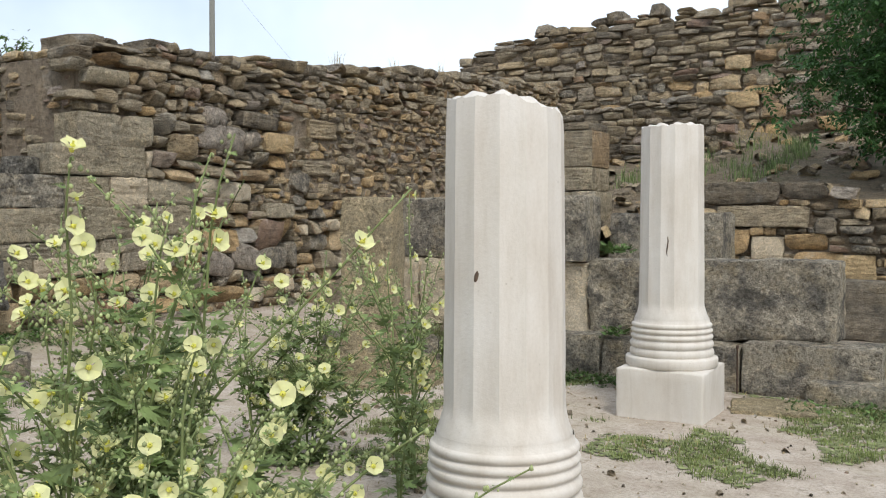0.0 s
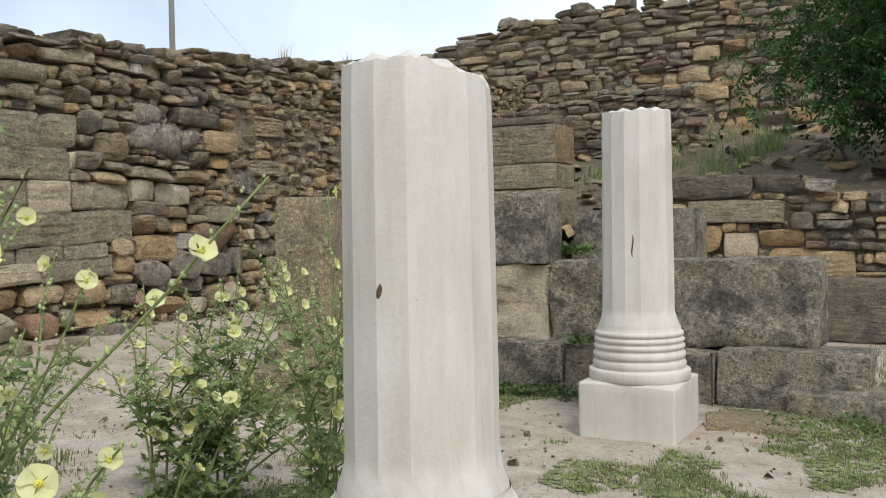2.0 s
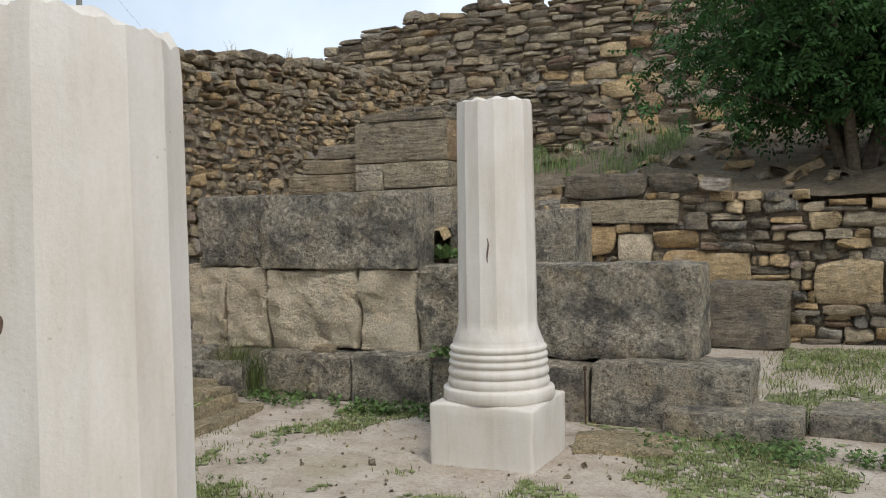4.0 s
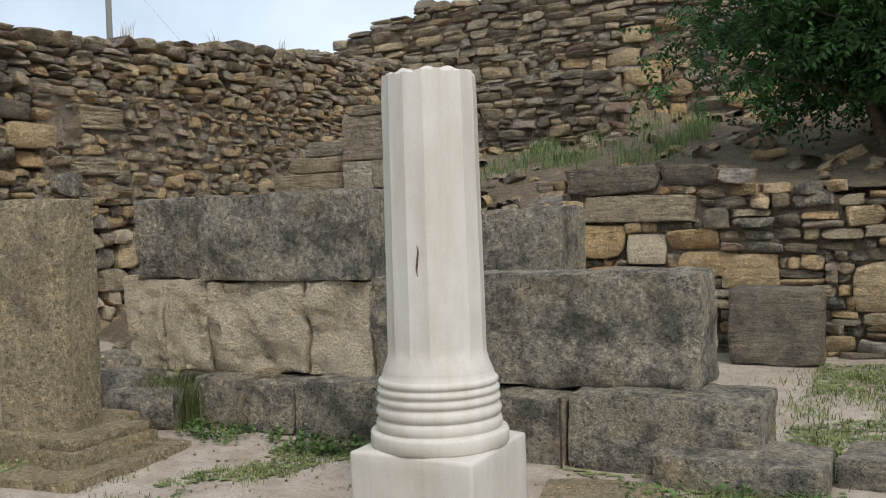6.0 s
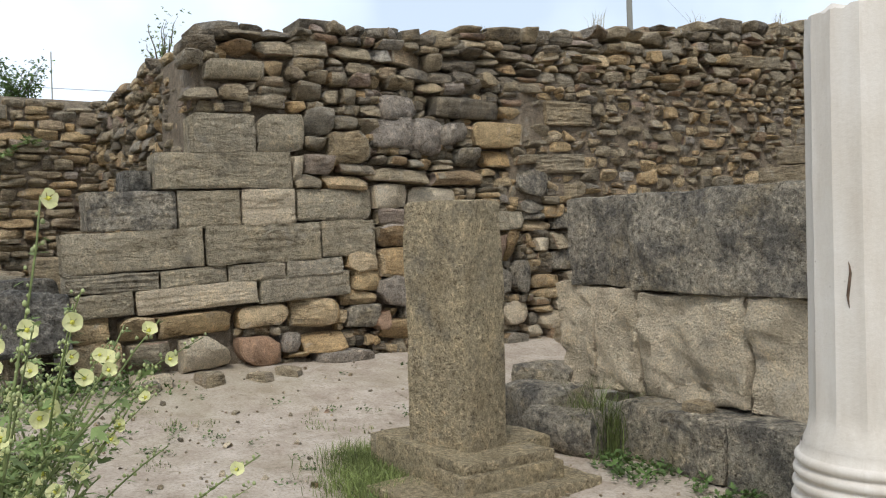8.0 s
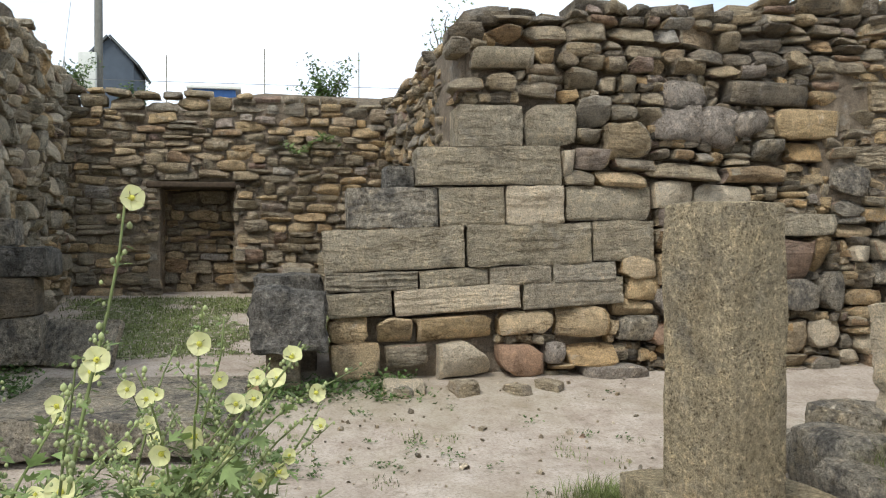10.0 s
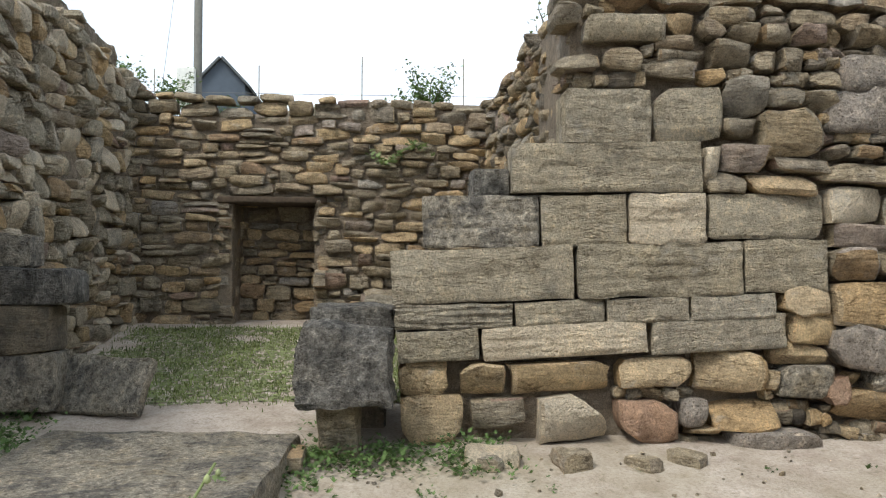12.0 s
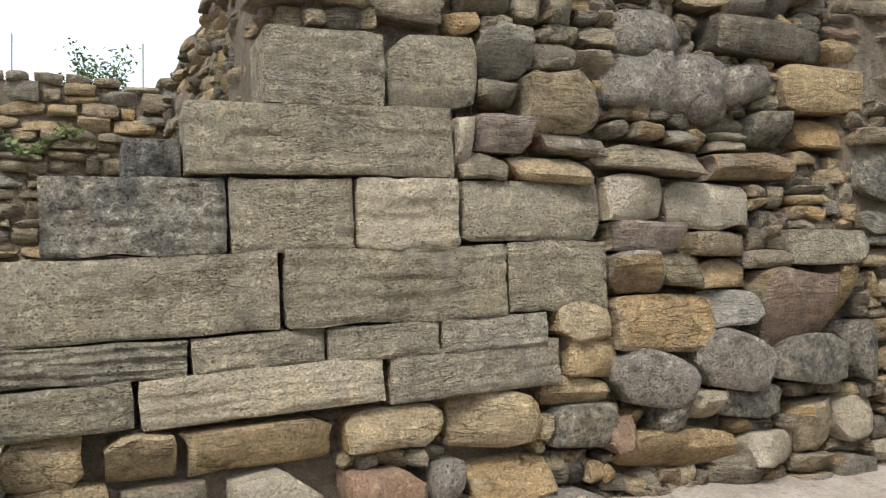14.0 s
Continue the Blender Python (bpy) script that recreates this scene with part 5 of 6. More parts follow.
def mallow(x, y, label, stems, seed, spread=1.0, tall=1.6, toward=(0, 0), face=(0.6, -0.6, 0.35)):
    """A branching mallow bush with tall flowering stems."""
    r = random.Random(seed)
    z0 = ground_z(x, y) - 0.03
    plant = empty("mallow_bush", (x, y, z0))
    tagged(plant, label, "flowering plant", "mallow bushes")
    leaf_bm = bmesh.new()
    bud_v, bud_f = [], []
    spots = []
    for k in range(stems):
        a = r.uniform(0, 2 * math.pi)
        reach = r.uniform(0.15, 1.0) * spread
        lean = Vector((math.cos(a) * reach * 0.6 + toward[0] * r.random(), math.sin(a) * reach * 0.6 + toward[1] * r.random(), 0))
        bend = lean * r.uniform(0.1, 0.8)
        height = tall * r.uniform(0.55, 1.05) * (1 - 0.3 * reach / max(spread, 0.01))
        start = Vector((r.uniform(-0.2, 0.2), r.uniform(-0.2, 0.2), 0))
        pts = curve_points(start, lean, height, bend, r)
        stem_bm = bmesh.new()
        tube(stem_bm, pts, 0.009, 0.003)
        runs = [(pts, 1.0)]
        for _ in range(r.randint(2, 4)):
            i = r.randint(3, 8)
            b = r.uniform(0, 2 * math.pi)
            out = Vector((math.cos(b), math.sin(b), 0)) * r.uniform(0.12, 0.35)
            sub = curve_points(pts[i], out, height * r.uniform(0.2, 0.4), out * 0.5, r, 7)
            tube(stem_bm, sub, 0.005, 0.002, 4)
            runs.append((sub, 0.6))
        part("stem", stem_bm, STEM, plant, smooth=True)
        for run, wt in runs:
            n = len(run) - 1
            for _ in range(int(34 * wt)):
                q = r.random() ** 1.7
                i = min(n - 1, int(q * n))
                p = run[i].lerp(run[i + 1], r.random())
                b = r.uniform(0, 2 * math.pi)
                size = (0.085 - 0.06 * q) * r.uniform(0.7, 1.3)
                at = p + Vector((math.cos(b), math.sin(b), 0.3)) * r.uniform(0.01, 0.06) * (1.2 - q)
                lobed_leaf(leaf_bm, Matrix.Translation(at) @ pose(0, 0, 0, r.uniform(-35, 45), r.uniform(-30, 30), math.degrees(b) - 90), size, r)
            for _ in range(int(40 * wt)):
                q = r.uniform(0.45, 1.0)
                i = min(n - 1, int(q * n))
                p = run[i].lerp(run[i + 1], r.random()) + Vector((r.uniform(-1, 1), r.uniform(-1, 1), r.uniform(-0.3, 1))) * 0.022
                rad = r.uniform(0.0035, 0.008)
                b = len(bud_v)
                ring = [(math.cos(j * 1.0472) * rad, math.sin(j * 1.0472) * rad) for j in range(6)]
                bud_v += [p + Vector((0, 0, -rad * 1.2))] + [p + Vector((cx, cy, -rad * 0.5)) for cx, cy in ring] + [p + Vector((cx * 0.9, cy * 0.9, rad * 0.6)) for cx, cy in ring] + [p + Vector((0, 0, rad * 1.5))]
                for j in range(6):
                    k2 = (j + 1) % 6
                    bud_f += [(b, b + 1 + k2, b + 1 + j), (b + 1 + j, b + 1 + k2, b + 7 + k2, b + 7 + j), (b + 7 + j, b + 7 + k2, b + 13)]
            for _ in range(r.choice((1, 2, 2, 3)) if wt == 1 else r.choice((0, 1, 1, 2))):
                q = r.uniform(0.4, 0.98)
                i = min(n - 1, int(q * n))
                spots.append(run[i].lerp(run[i + 1], r.random()))
    part("foliage", leaf_bm, MALLOW_LEAF, plant, "small lobed grey-green leaves")["kind"] = "stuff"
    me = bpy.data.meshes.new("bud_spray")
    me.from_pydata(bud_v, [], bud_f)
    me.materials.append(BUD)
    me.polygons.foreach_set("use_smooth", [True] * len(me.polygons))
    buds = new("bud_spray", me)
    buds.parent = plant
    buds["kind"], buds["label"] = "stuff", "round hairy green buds"
    for p in spots:
        d = Vector((face[0] + r.uniform(-0.7, 0.7), face[1] + r.uniform(-0.7, 0.7), face[2] + r.uniform(-0.5, 0.6))).normalized()
        f = new("flower", r.choice(FLOWERS))
        f.parent = plant
        m = d.to_track_quat("Z", "Y").to_matrix().to_4x4()
        f.matrix_basis = Matrix.Translation(p + d * 0.03) @ m @ Matrix.Diagonal((*(r.uniform(0.68, 1.02),) * 3, 1))
        c = new("throat", THROAT_MESH)
        c.parent = f
    return plant


mallow(-1.95, 1.6, "bushy mallow with pale yellow flowers and thin stems", 25, 5, 0.75, 1.35, (0.7, 0.5))
mallow(-2.45, 1.95, "leafy mallow bush with tall bare-tipped flowering stems", 21, 15, 0.9, 2.1, (0.35, 0.35))
mallow(-2.95, 2.6, "tall mallow bush with pale yellow flowers", 9, 6, 0.8, 1.75, (0.35, 0.3))
mallow(-3.1, 3.3, "low spreading mallow with slender trailing stems", 4, 8, 1.0, 0.7, (0.4, 0.1))
mallow(-2.75, 4.15, "tall thin mallow with pale yellow flowers beside the path", 6, 9, 0.45, 2.0, (-0.1, 0.1), (0.9, 0.2, 0.35))
mallow(-3.75, 4.4, "sprawling mallow with pale yellow flowers near the flat slab", 19, 7, 0.6, 1.5, (0.0, 0.65), (0.9, 0.2, 0.35))


def tree():
    r = random.Random(3)
    at = Vector((0.1, 14.3, slope_z(0.1, 14.3) - 0.1))
    t = empty("tree", at)
    tagged(t, "dense dark green broadleaf tree with slender stems", "tree")
    trunk = bmesh.new()
    tips = []
    for k in range(7):
        a = 2 * math.pi * k / 7 + r.uniform(-0.4, 0.4)
        lean = Vector((math.cos(a), math.sin(a), 0)) * r.uniform(0.3, 1.1)
        pts = curve_points(Vector((0.12 * math.cos(a), 0.12 * math.sin(a), 0)), lean, r.uniform(2.8, 4.6), lean * 0.8, r)
        tube(trunk, pts, 0.085, 0.02, 7)
        tips += pts[4:]
        for _ in range(5):
            i = r.randint(3, 9)
            b = r.uniform(0, 2 * math.pi)
            out = Vector((math.cos(b), math.sin(b), 0)) * r.uniform(0.7, 1.7)
            sub = curve_points(pts[i], out, r.uniform(-0.1, 0.9), out * 0.2, r, 7)
            tube(trunk, sub, 0.03, 0.006, 5)
            tips += sub[2:]
    part("trunk", trunk, BARK, t, "several slender dark trunks and limbs", True)
    vs, fs = [], []
    for n in range(4300):
        p = r.choice(tips) + Vector((r.gauss(0, 0.36), r.gauss(0, 0.36), r.gauss(0, 0.3)))
        if p.z < 0.6 + 0.5 * noise.noise((p.x * 1.3, p.y * 1.3, 2)):
            continue
        frond = Matrix.Translation(p) @ pose(0, 0, 0, r.uniform(-55, 15), r.uniform(-30, 30), r.uniform(0, 360))
        reach = r.uniform(0.26, 0.46)
        for k in range(11):
            q = (k // 2 + 1) / 6
            side = (0 if k == 10 else 1 if k % 2 else -1)
            L, w = r.uniform(0.085, 0.13) * (1.1 - 0.35 * q), r.uniform(0.018, 0.028)
            m = frond @ Matrix.Translation((0, reach * q, -0.18 * reach * q * q)) @ pose(0, 0, 0, r.uniform(-35, 5), r.uniform(-20, 20), -side * r.uniform(48, 70))
            b = len(vs)
            vs += [m @ Vector(c) for c in ((0, 0, 0), (w, L * 0.4, 0.006), (0, L, -0.012), (-w, L * 0.4, 0.006))]
            fs.append((b, b + 1, b + 2, b + 3))
    me = bpy.data.meshes.new("crown")
    me.from_pydata(vs, [], fs)
    me.materials.append(LEAF)
    crown = new("crown", me)
    crown.parent = t
    crown["kind"] = "stuff"


tree()


def blades(name, spots, material, label, category, height, count, seed, wide=0.004, spread=0.1, zfun=ground_z, flop=0.6):
    """Tufts of thin blades at the given places."""
    r = random.Random(seed)
    vs, fs = [], []
    for x, y, k in spots:
        for _ in range(int(count * k)):
            px, py = x + r.gauss(0, spread * k), y + r.gauss(0, spread * k)
            z = zfun(px, py) - 0.01
            a = r.uniform(0, 2 * math.pi)
            h = height * r.uniform(0.4, 1.1) * (0.6 + 0.4 * k)
            d = Vector((math.cos(a), math.sin(a), 0))
            side = Vector((-d.y, d.x, 0)) * wide * r.uniform(0.7, 1.4)
            f = r.uniform(0.1, flop) * h
            p0, p1, p2 = Vector((px, py, z)), Vector((px, py, z)) + d * f * 0.4 + Vector((0, 0, h * 0.62)), Vector((px, py, z)) + d * f * 1.2 + Vector((0, 0, h * 0.92))
            b = len(vs)
            vs += [p0 - side, p0 + side, p1 + side * 0.7, p1 - side * 0.7, p2]
            fs += [(b, b + 1, b + 2, b + 3), (b + 3, b + 2, b + 4)]
    me = bpy.data.meshes.new(name)
    me.from_pydata(vs, [], fs)
    me.materials.append(material)
    return tagged(new(name, me), label, category, kind="stuff")


def weeds(name, spots, material, label, size, seed, zfun=ground_z):
    r = random.Random(seed)
    bm = bmesh.new()
    for x, y, k in spots:
        for _ in range(int(44 * k)):
            a = r.uniform(0, 360)
            px, py = x + r.gauss(0, 0.09 * k), y + r.gauss(0, 0.09 * k)
            m = Matrix.Translation((px, py, zfun(px, py) + r.uniform(0.0, 0.08) * k)) @ pose(0, 0, 0, r.uniform(5, 60), r.uniform(-25, 25), a)
            lobed_leaf(bm, m, size * r.uniform(0.5, 1.2), r)
    return tagged(link(name, bm, material), label, "weeds", kind="stuff")


def scatter(seed, n, x0, x1, y0, y1, keep, lo=0.3, hi=1.0):
    r = random.Random(seed)
    out = []
    while len(out) < n:
        x, y = r.uniform(x0, x1), r.uniform(y0, y1)
        if keep(x, y, r):
            out.append((x, y, r.uniform(lo, hi)))
    return out


def grassy(x, y, r):
    """Turf keeps off the trodden middle and grows round the second column and along the step."""
    near = noise.noise((x * 0.75, y * 0.75, 21)) + 0.5 * noise.noise((x * 2.2, y * 2.2, 22))
    return near > 0.12 and not (-1.0 < y - 7.28 < 0.35 and abs(x + 2.08) < 0.36)


def turf(name, x0, x1, y0, y1, cover, label, seed):
    """Thin matted turf: small ragged patches lying on the earth."""
    r = random.Random(seed)
    bm = bmesh.new()
    n = int((x1 - x0) * (y1 - y0) * 640)
    for _ in range(n):
        x, y = r.uniform(x0, x1), r.uniform(y0, y1)
        if not cover(x, y, r):
            continue
        rad, a0 = r.uniform(0.012, 0.04), r.uniform(0, 6)
        vs = []
        for k in range(6):
            q = rad * r.uniform(0.4, 1.2)
            px, py = x + q * math.cos(a0 + k * 1.05), y + q * math.sin(a0 + k * 1.05)
            vs.append(bm.verts.new((px, py, ground_z(px, py) + r.uniform(0.003, 0.012))))
        bm.faces.new(vs)
    return tagged(link(name, bm, TURF), label, "turf", kind="stuff")


turf("turf", -3.9, 2.6, 4.4, 8.3, grassy, "thin matted turf on the trodden earth", 31)
turf("turf", -0.6, 3.2, 8.8, 12.2, lambda x, y, r: noise.noise((x * 0.9, y * 0.9, 33)) > -0.1, "thin turf below the terrace wall", 33)
turf("turf", -13.2, -9.6, 2.6, 6.4, lambda x, y, r: noise.noise((x * 0.7, y * 0.7, 31)) > -0.25, "thin turf of the sunken court", 32)
blades("grass", scatter(1, 750, -3.9, 2.5, 4.6, 8.2, grassy), GRASS, "short dry green grass in patches", "grass", 0.055, 60, 1, 0.003, 0.07)
blades("grass", scatter(2, 380, -0.6, 3.5, 8.6, 12.2, lambda x, y, r: True), GRASS, "taller grass along the terrace wall", "grass", 0.09, 60, 2, 0.004, 0.16, flop=1.4)
blades("dry_grass", scatter(3, 300, -3.9, 3.0, 4.4, 12.0, grassy), STRAW, "dry straw-coloured grass", "grass", 0.07, 14, 3, 0.003, 0.12)
blades("grass", scatter(4, 800, -13.2, -9.6, 2.6, 6.4, lambda x, y, r: noise.noise((x * 0.7, y * 0.7, 31)) > -0.25), GRASS, "thin grass in the sunken court", "grass", 0.06, 40, 4, 0.004, 0.14)
blades("grass_tuft", [(-5.4, 6.82, 1.3), (-5.05, 6.6, 1.0), (-5.65, 6.9, 1.1), (-5.2, 6.75, 1.2)], GRASS, "thick green grass tuft at the pillar's foot", "grass", 0.11, 800, 5, 0.0025, 0.12, flop=1.1)
blades("grass_tuft", [(-5.05, 8.42, 1.2), (-4.85, 8.36, 0.9)], GRASS, "tall feathery grass tuft against the slabs", "grass", 0.5, 240, 6, 0.003, 0.09, flop=0.9)
blades("grass_tuft", scatter(7, 60, -8.2, -3.2, 4.3, 7.6, lambda x, y, r: noise.noise((x * 1.1, y * 1.1, 41)) > 0.0, 0.4, 1.0), GRASS, "low tufts in the trodden earth", "grass", 0.05, 34, 7, 0.003, 0.07)
blades("grass_tuft", scatter(8, 50, -7.2, -5.0, 2.8, 5.0, lambda x, y, r: x > -6.5 or y > 4.7), GRASS, "rank grass beside the flat slab", "grass", 0.14, 34, 8, 0.004, 0.1)
weeds("weeds", scatter(9, 42, -4.9, -2.4, 8.05, 8.34, lambda x, y, r: True, 0.4, 1.0) + scatter(10, 40, -1.3, 1.0, 7.7, 8.3, lambda x, y, r: True, 0.4, 1.0), WEED, "leafy green weeds along the step", 0.05, 9)
weeds("weeds", scatter(11, 46, -8.35, -7.9, 4.6, 6.1, lambda x, y, r: True, 0.5, 1.2) + [(-7.6, 8.6, 1.2), (-7.4, 8.8, 1.0), (-7.7, 8.9, 1.1)], WEED, "leafy weeds at the wall's foot", 0.045, 12)
weeds("weeds", scatter(13, 60, -9.2, -6.0, 2.7, 5.0, lambda x, y, r: y < 3.1 or x > -6.5 or y > 4.85, 0.5, 1.3), WEED, "green weeds round the flat slab", 0.045, 14)
weeds("weeds", scatter(15, 70, -8.0, -3.4, 4.4, 7.9, lambda x, y, r: noise.noise((x * 1.3, y * 1.3, 51)) > 0.15, 0.2, 0.5), WEED, "sparse small weeds in the earth", 0.03, 16)
weeds("wall_plant", [(-3.35, 9.25, 1.2), (-3.25, 9.3, 1.0)], WEED, "small green plant growing behind the slabs", 0.1, 17, lambda x, y: 1.28)
weeds("wall_plant", [(-3.0, 8.42, 0.9), (-2.95, 8.45, 0.8)], WEED, "small green plant on the step", 0.07, 18, lambda x, y: 0.52)
weeds("wall_plant", [(-13.38, 5.55, 1.2), (-13.36, 5.8, 1.1), (-13.38, 5.35, 0.8)], MALLOW_LEAF, "grey-green plant hanging from the court wall", 0.09, 19, lambda x, y: 2.95 + 0.1 * math.sin(9 * y))
blades("grass_tuft", scatter(20, 60, -5.2, -2.4, 14.6, 17.5, lambda x, y, r: True), MALLOW_LEAF, "grey-green scrub on the rubble slope", "grass", 0.32, 40, 20, 0.006, 0.16, slope_z)
blades("grass_tuft", scatter(21, 30, -7.5, -3.4, 18.0, 19.8, lambda x, y, r: True), STRAW, "dry grass below the upper wall", "grass", 0.2, 30, 21, 0.006, 0.16, slope_z)
for k, (x, y, z, h) in enumerate(((-8.7, 11.6, 4.1, 0.35), (-8.7, 13.3, 4.27, 0.3), (-8.8, 15.0, 4.45, 0.35), (-8.7, 9.9, 3.84, 0.2))):
    blades("dry_weed", [(x, y, 1.0)], STRAW, "thin dry weed on top of the wall", "weed", h, 26, 60 + k, 0.003, 0.05, lambda a, b, z=z: z)


def pebbles():
    r = random.Random(8)
    lots = {}
    for n in range(1700):
        x, y = r.uniform(-8.3, 2.5), r.uniform(2.5, 8.3)
        w = r.uniform(0.008, 0.03) if n % 14 else r.uniform(0.03, 0.07)
        mat = r.choice([PALE, PALE, RUBBLE, RUBBLE, RUBBLE_DARK])
        m = pose(x, y, ground_z(x, y) + w * 0.1, r.uniform(0, 360), r.uniform(0, 360), r.uniform(0, 360)) @ Matrix.Diagonal((w, w * 0.7, w * 0.6, 1))
        lots.setdefault(mat.name, []).append((stone_meshes(mat, 0.35)[r.randrange(14)], m))
    for mat, some in lots.items():
        tagged(join_stuff("pebbles", some, bpy.data.materials[mat]), "small pebbles and chips scattered on the earth", "pebbles")


pebbles()


# ---- beyond the walls ----
def pole(x, y, top, radius, label, box=False):
    z0 = ground_z(x, y)
    p = empty("utility_pole", (x, y, z0))
    tagged(p, label, "pole", "utility poles")
    bm = bmesh.new()
    bmesh.ops.create_cone(bm, cap_ends=True, segments=10, radius1=radius * 1.15, radius2=radius * 0.85, depth=top, matrix=Matrix.Translation((0, 0, top / 2)))
    part("shaft", bm, POLE_GREY, p, smooth=True)
    if box:
        bm = rough_box(bmesh.new(), (0.05, -0.42, 4.3), (0.3, -0.02, 5.2), 0.5, 0.0, 0.02)
        part("meter_box", bm, WHITE_BOX, p, "white enamel meter box")
    return p


pole(-24.0, 1.1, 11.0, 0.1, "grey concrete utility pole with a white box", True)
far_pole = pole(-37.0, 38.0, 16.0, 0.17, "tall grey pole behind the long wall")


def wire(a, b, sag, name="cable"):
    bm = bmesh.new()
    a, b = Vector(a), Vector(b)
    tube(bm, [a.lerp(b, k / 14) - Vector((0, 0, sag * 4 * (k / 14) * (1 - k / 14))) for k in range(15)], 0.005, 0.005, 4)
    tagged(link(name, bm, WIRE), "thin dark overhead cable", "cable")


wire((-37, 38, 16.5), (-31, 42, 8.0), 0.3)
wire((-24.0, 0.95, 11.5), (-24.6, -0.2, 3.0), 0.1)


def back_ground():
    """The higher ground behind the court, with a fence and gardens."""
    bm = bmesh.new()
    z = lambda x, y: smooth_steps(x, [(-60, 7.5), (-40, 7.0), (-24, 5.0), (-20, 4.42), (-16.4, 4.14), (-15.2, 3.5)]) - 0.3 * smooth_steps(y, [(2.5, 1.0), (5.0, 0.0)]) + 0.06 * noise.noise((x * 1.2, y * 1.2, 71))
    xs = [-60, -40, -30] + [-24 + 0.4 * k for k in range(23)]
    ys = [-30 + 1.0 * k for k in range(60)]
    g = [[bm.verts.new((x, y, z(x, y))) for x in xs] for y in ys]
    for r0, r1 in zip(g, g[1:]):
        for k in range(len(xs) - 1):
            bm.faces.new((r0[k], r0[k + 1], r1[k + 1], r1[k]))
    tagged(link("upper_ground", bm, SLOPE_EARTH, smooth=True), "higher dry ground behind the court", "ground", kind="structure")
    r = random.Random(4)
    for k in range(9):
        y = -4.5 + 1.9 * k
        bm = bmesh.new()
        bmesh.ops.create_cone(bm, cap_ends=True, segments=6, radius1=0.012, radius2=0.012, depth=1.25, matrix=Matrix.Translation((0, 0, 0.6)))
        p = tagged(link("fence_post", bm, CONCRETE), "thin grey wire-fence post", "fence post", "fence posts")
        p.location = (-19.5, y, z(-19.5, y) - 0.05)
    for h in (0.6,):
        wire((-19.5, -4.5, 4.25 + h), (-19.5, 10.7, 4.25 + h), 0.02, "fence_wire")


back_ground()


def shrub(name, at, w, h, n, material, label, seed, size=0.08):
    r = random.Random(seed)
    s = empty(name, at)
    tagged(s, label, "shrub")
    tw = bmesh.new()
    tips = []
    for k in range(9):
        a = r.uniform(0, 2 * math.pi)
        out = Vector((math.cos(a), math.sin(a), 0)) * w * r.uniform(0.2, 0.95)
        pts = curve_points(Vector((0, 0, 0)), out * 0.7, h * r.uniform(0.5, 1.0), out * 0.3, r, 8)
        tube(tw, pts, 0.012 + 0.006 * h, 0.003, 4)
        tips += pts[2:]
    part("twigs", tw, BARK, s, smooth=True)
    bm = bmesh.new()
    for _ in range(n):
        p = r.choice(tips) + Vector((r.gauss(0, 0.12 * w), r.gauss(0, 0.12 * w), r.gauss(0, 0.1 * h)))
        lobed_leaf(bm, Matrix.Translation(p) @ pose(0, 0, 0, r.uniform(-60, 60), r.uniform(-40, 40), r.uniform(0, 360)), size * r.uniform(0.6, 1.3), r)
    part("foliage", bm, material, s)["kind"] = "stuff"


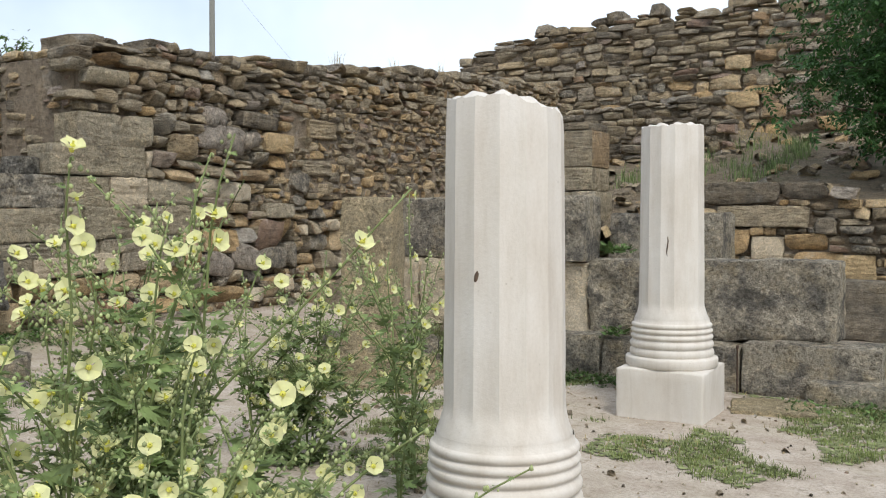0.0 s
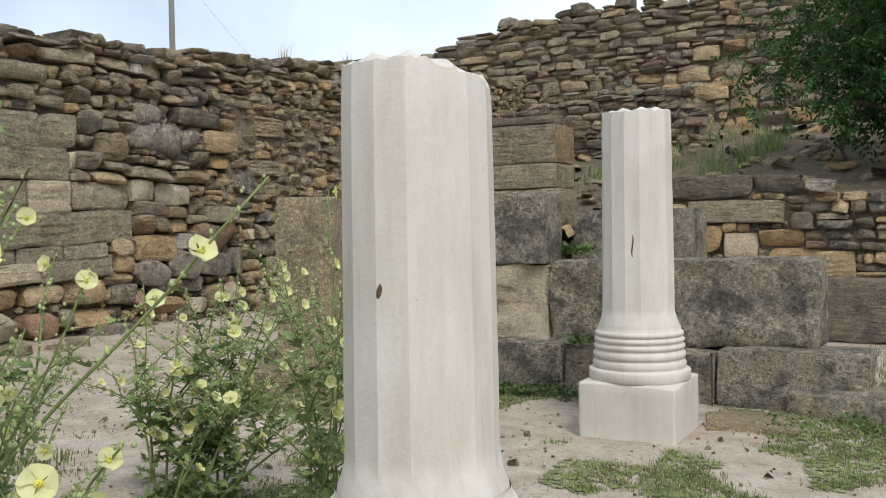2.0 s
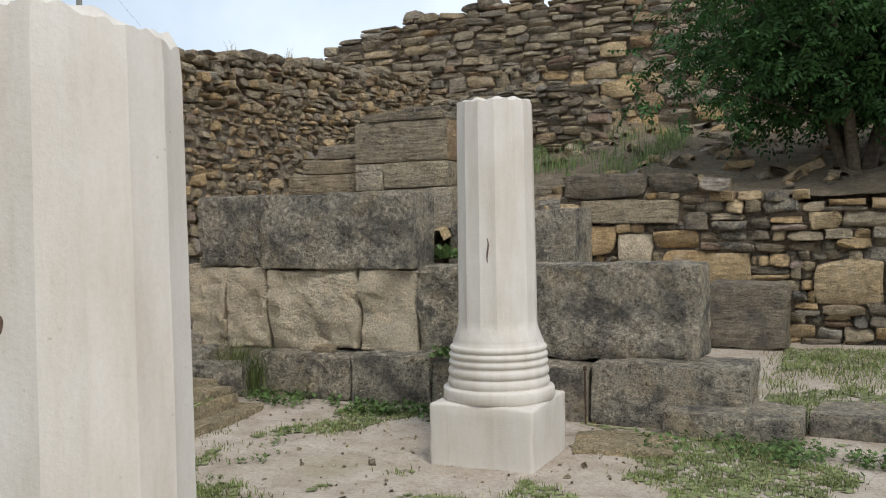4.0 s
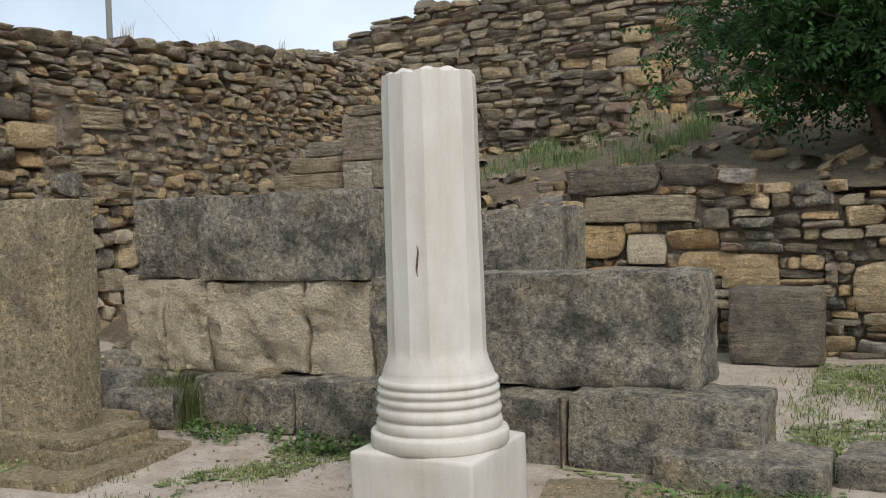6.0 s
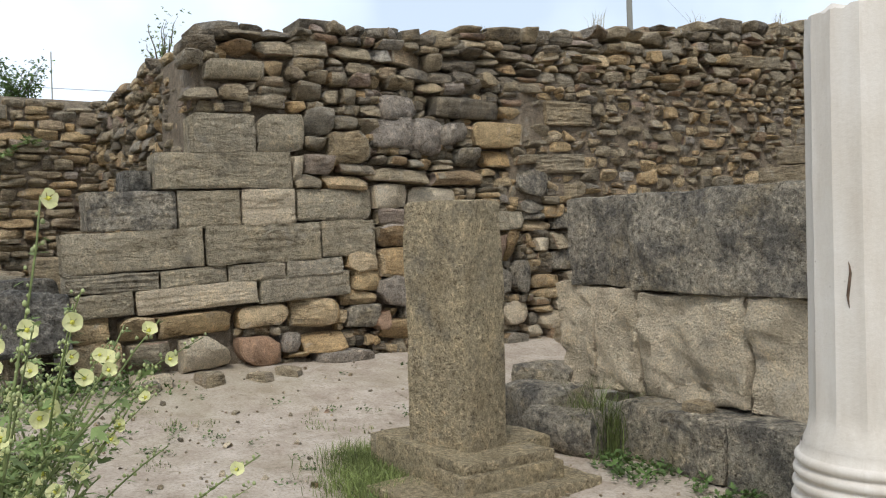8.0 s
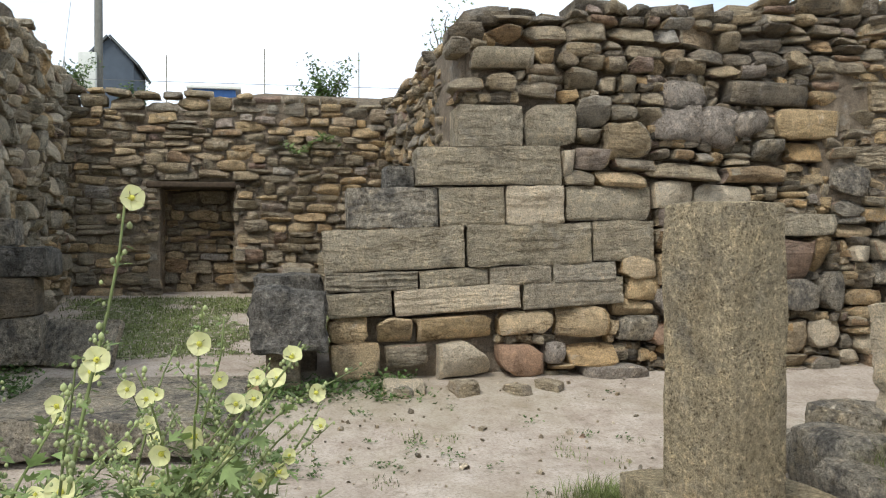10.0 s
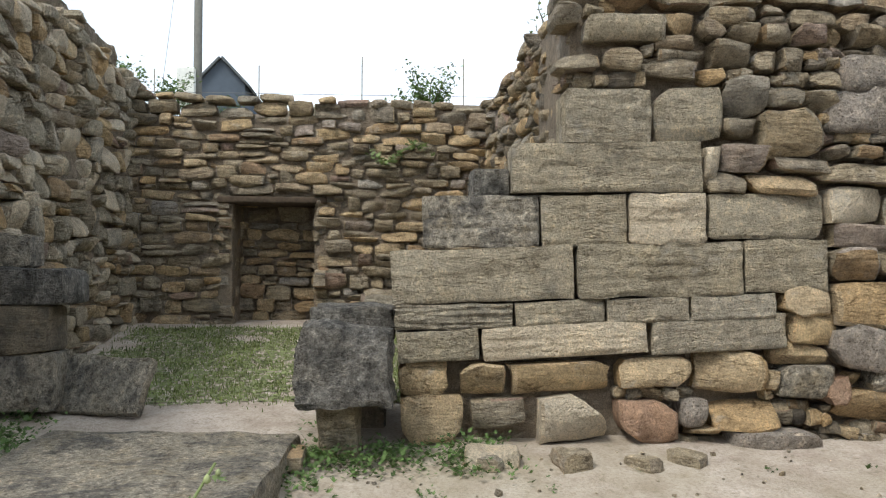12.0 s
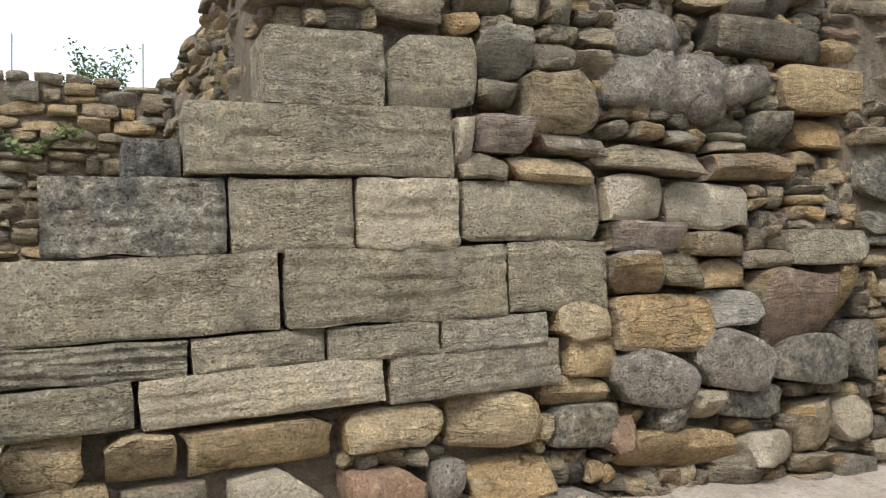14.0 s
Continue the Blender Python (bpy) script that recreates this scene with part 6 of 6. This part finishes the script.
shrub("shrub", (-18.6, 6.15, 4.2), 0.7, 1.0, 1300, WEED, "leafy green shrub on the higher ground", 1, 0.08)
shrub("sapling", (-11.6, 7.1, 3.6), 0.35, 1.0, 260, MALLOW_LEAF, "thin airy sapling on the court wall", 2, 0.05)
shrub("shrub", (-11.2, 7.6, 3.6), 0.35, 0.6, 120, WEED, "small green shrub behind the court wall", 3, 0.09)
shrub("vine_mound", (-22.6, -0.4, 4.75), 1.0, 1.5, 2200, WEED, "garden mound covered with green vines", 4, 0.1)
shrub("vine_mound", (-22.8, -2.0, 4.75), 1.1, 1.6, 2200, WEED, "garden fence overgrown with green vines", 5, 0.1)
shrub("vine_mound", (-23.0, 0.6, 4.85), 0.8, 1.0, 1200, WEED, "vines trailing beside the utility pole", 7, 0.09)
shrub("shrub", (-22.5, 2.2, 4.5), 0.5, 0.8, 600, WEED, "garden shrub near the fence", 6, 0.08)


def house():
    h = empty("house", (-42, -1.1, 8.0))
    tagged(h, "small grey-blue house with a dark gabled roof", "house")
    bm = bmesh.new()
    w, d, e, top = 0.95, 2.0, 1.0, 2.0
    v = [bm.verts.new(p) for p in ((-d, -w, -1.6), (d, -w, -1.6), (d, w, -1.6), (-d, w, -1.6), (-d, -w, e), (d, -w, e), (d, w, e), (-d, w, e), (-d, 0, top), (d, 0, top))]
    for f in ((0, 1, 5, 4), (1, 2, 6, 9, 5), (2, 3, 7, 6), (3, 0, 4, 8, 7), (4, 5, 9, 8), (6, 7, 8, 9)):
        bm.faces.new([v[i] for i in f])
    part("wall", bm, HOUSE_WALL, h, "grey-blue rendered gable wall")
    for s in (-1, 1):
        bm = rough_box(bmesh.new(), (-d - 0.2, 0, 0), (d + 0.25, math.hypot(w, top - e) + 0.25, 0.1), 9, 0.0, 0.02)
        roof = part("roof", bm, ROOF, h, "dark roof slope")
        roof.matrix_basis = pose(0, 0, top + 0.02, -math.degrees(math.atan2(top - e, w)), 0, 0) if s > 0 else pose(0, 0, top + 0.02, 0, 0, 180) @ pose(0, 0, 0, -math.degrees(math.atan2(top - e, w)), 0, 0)
    sh = empty("shed", (-38, 3.2, 6.45))
    tagged(sh, "low blue shed with a pale roof", "shed")
    part("wall", rough_box(bmesh.new(), (-1.5, -0.8, 0), (1.5, 0.8, 1.0), 9, 0, 0.02), PAINT_BLUE, sh, "blue painted wall")
    part("roof", rough_box(bmesh.new(), (-1.7, -1.0, 1.0), (1.7, 1.0, 1.12), 9, 0, 0.03), WHITE_BOX, sh, "pale flat roof")


house()
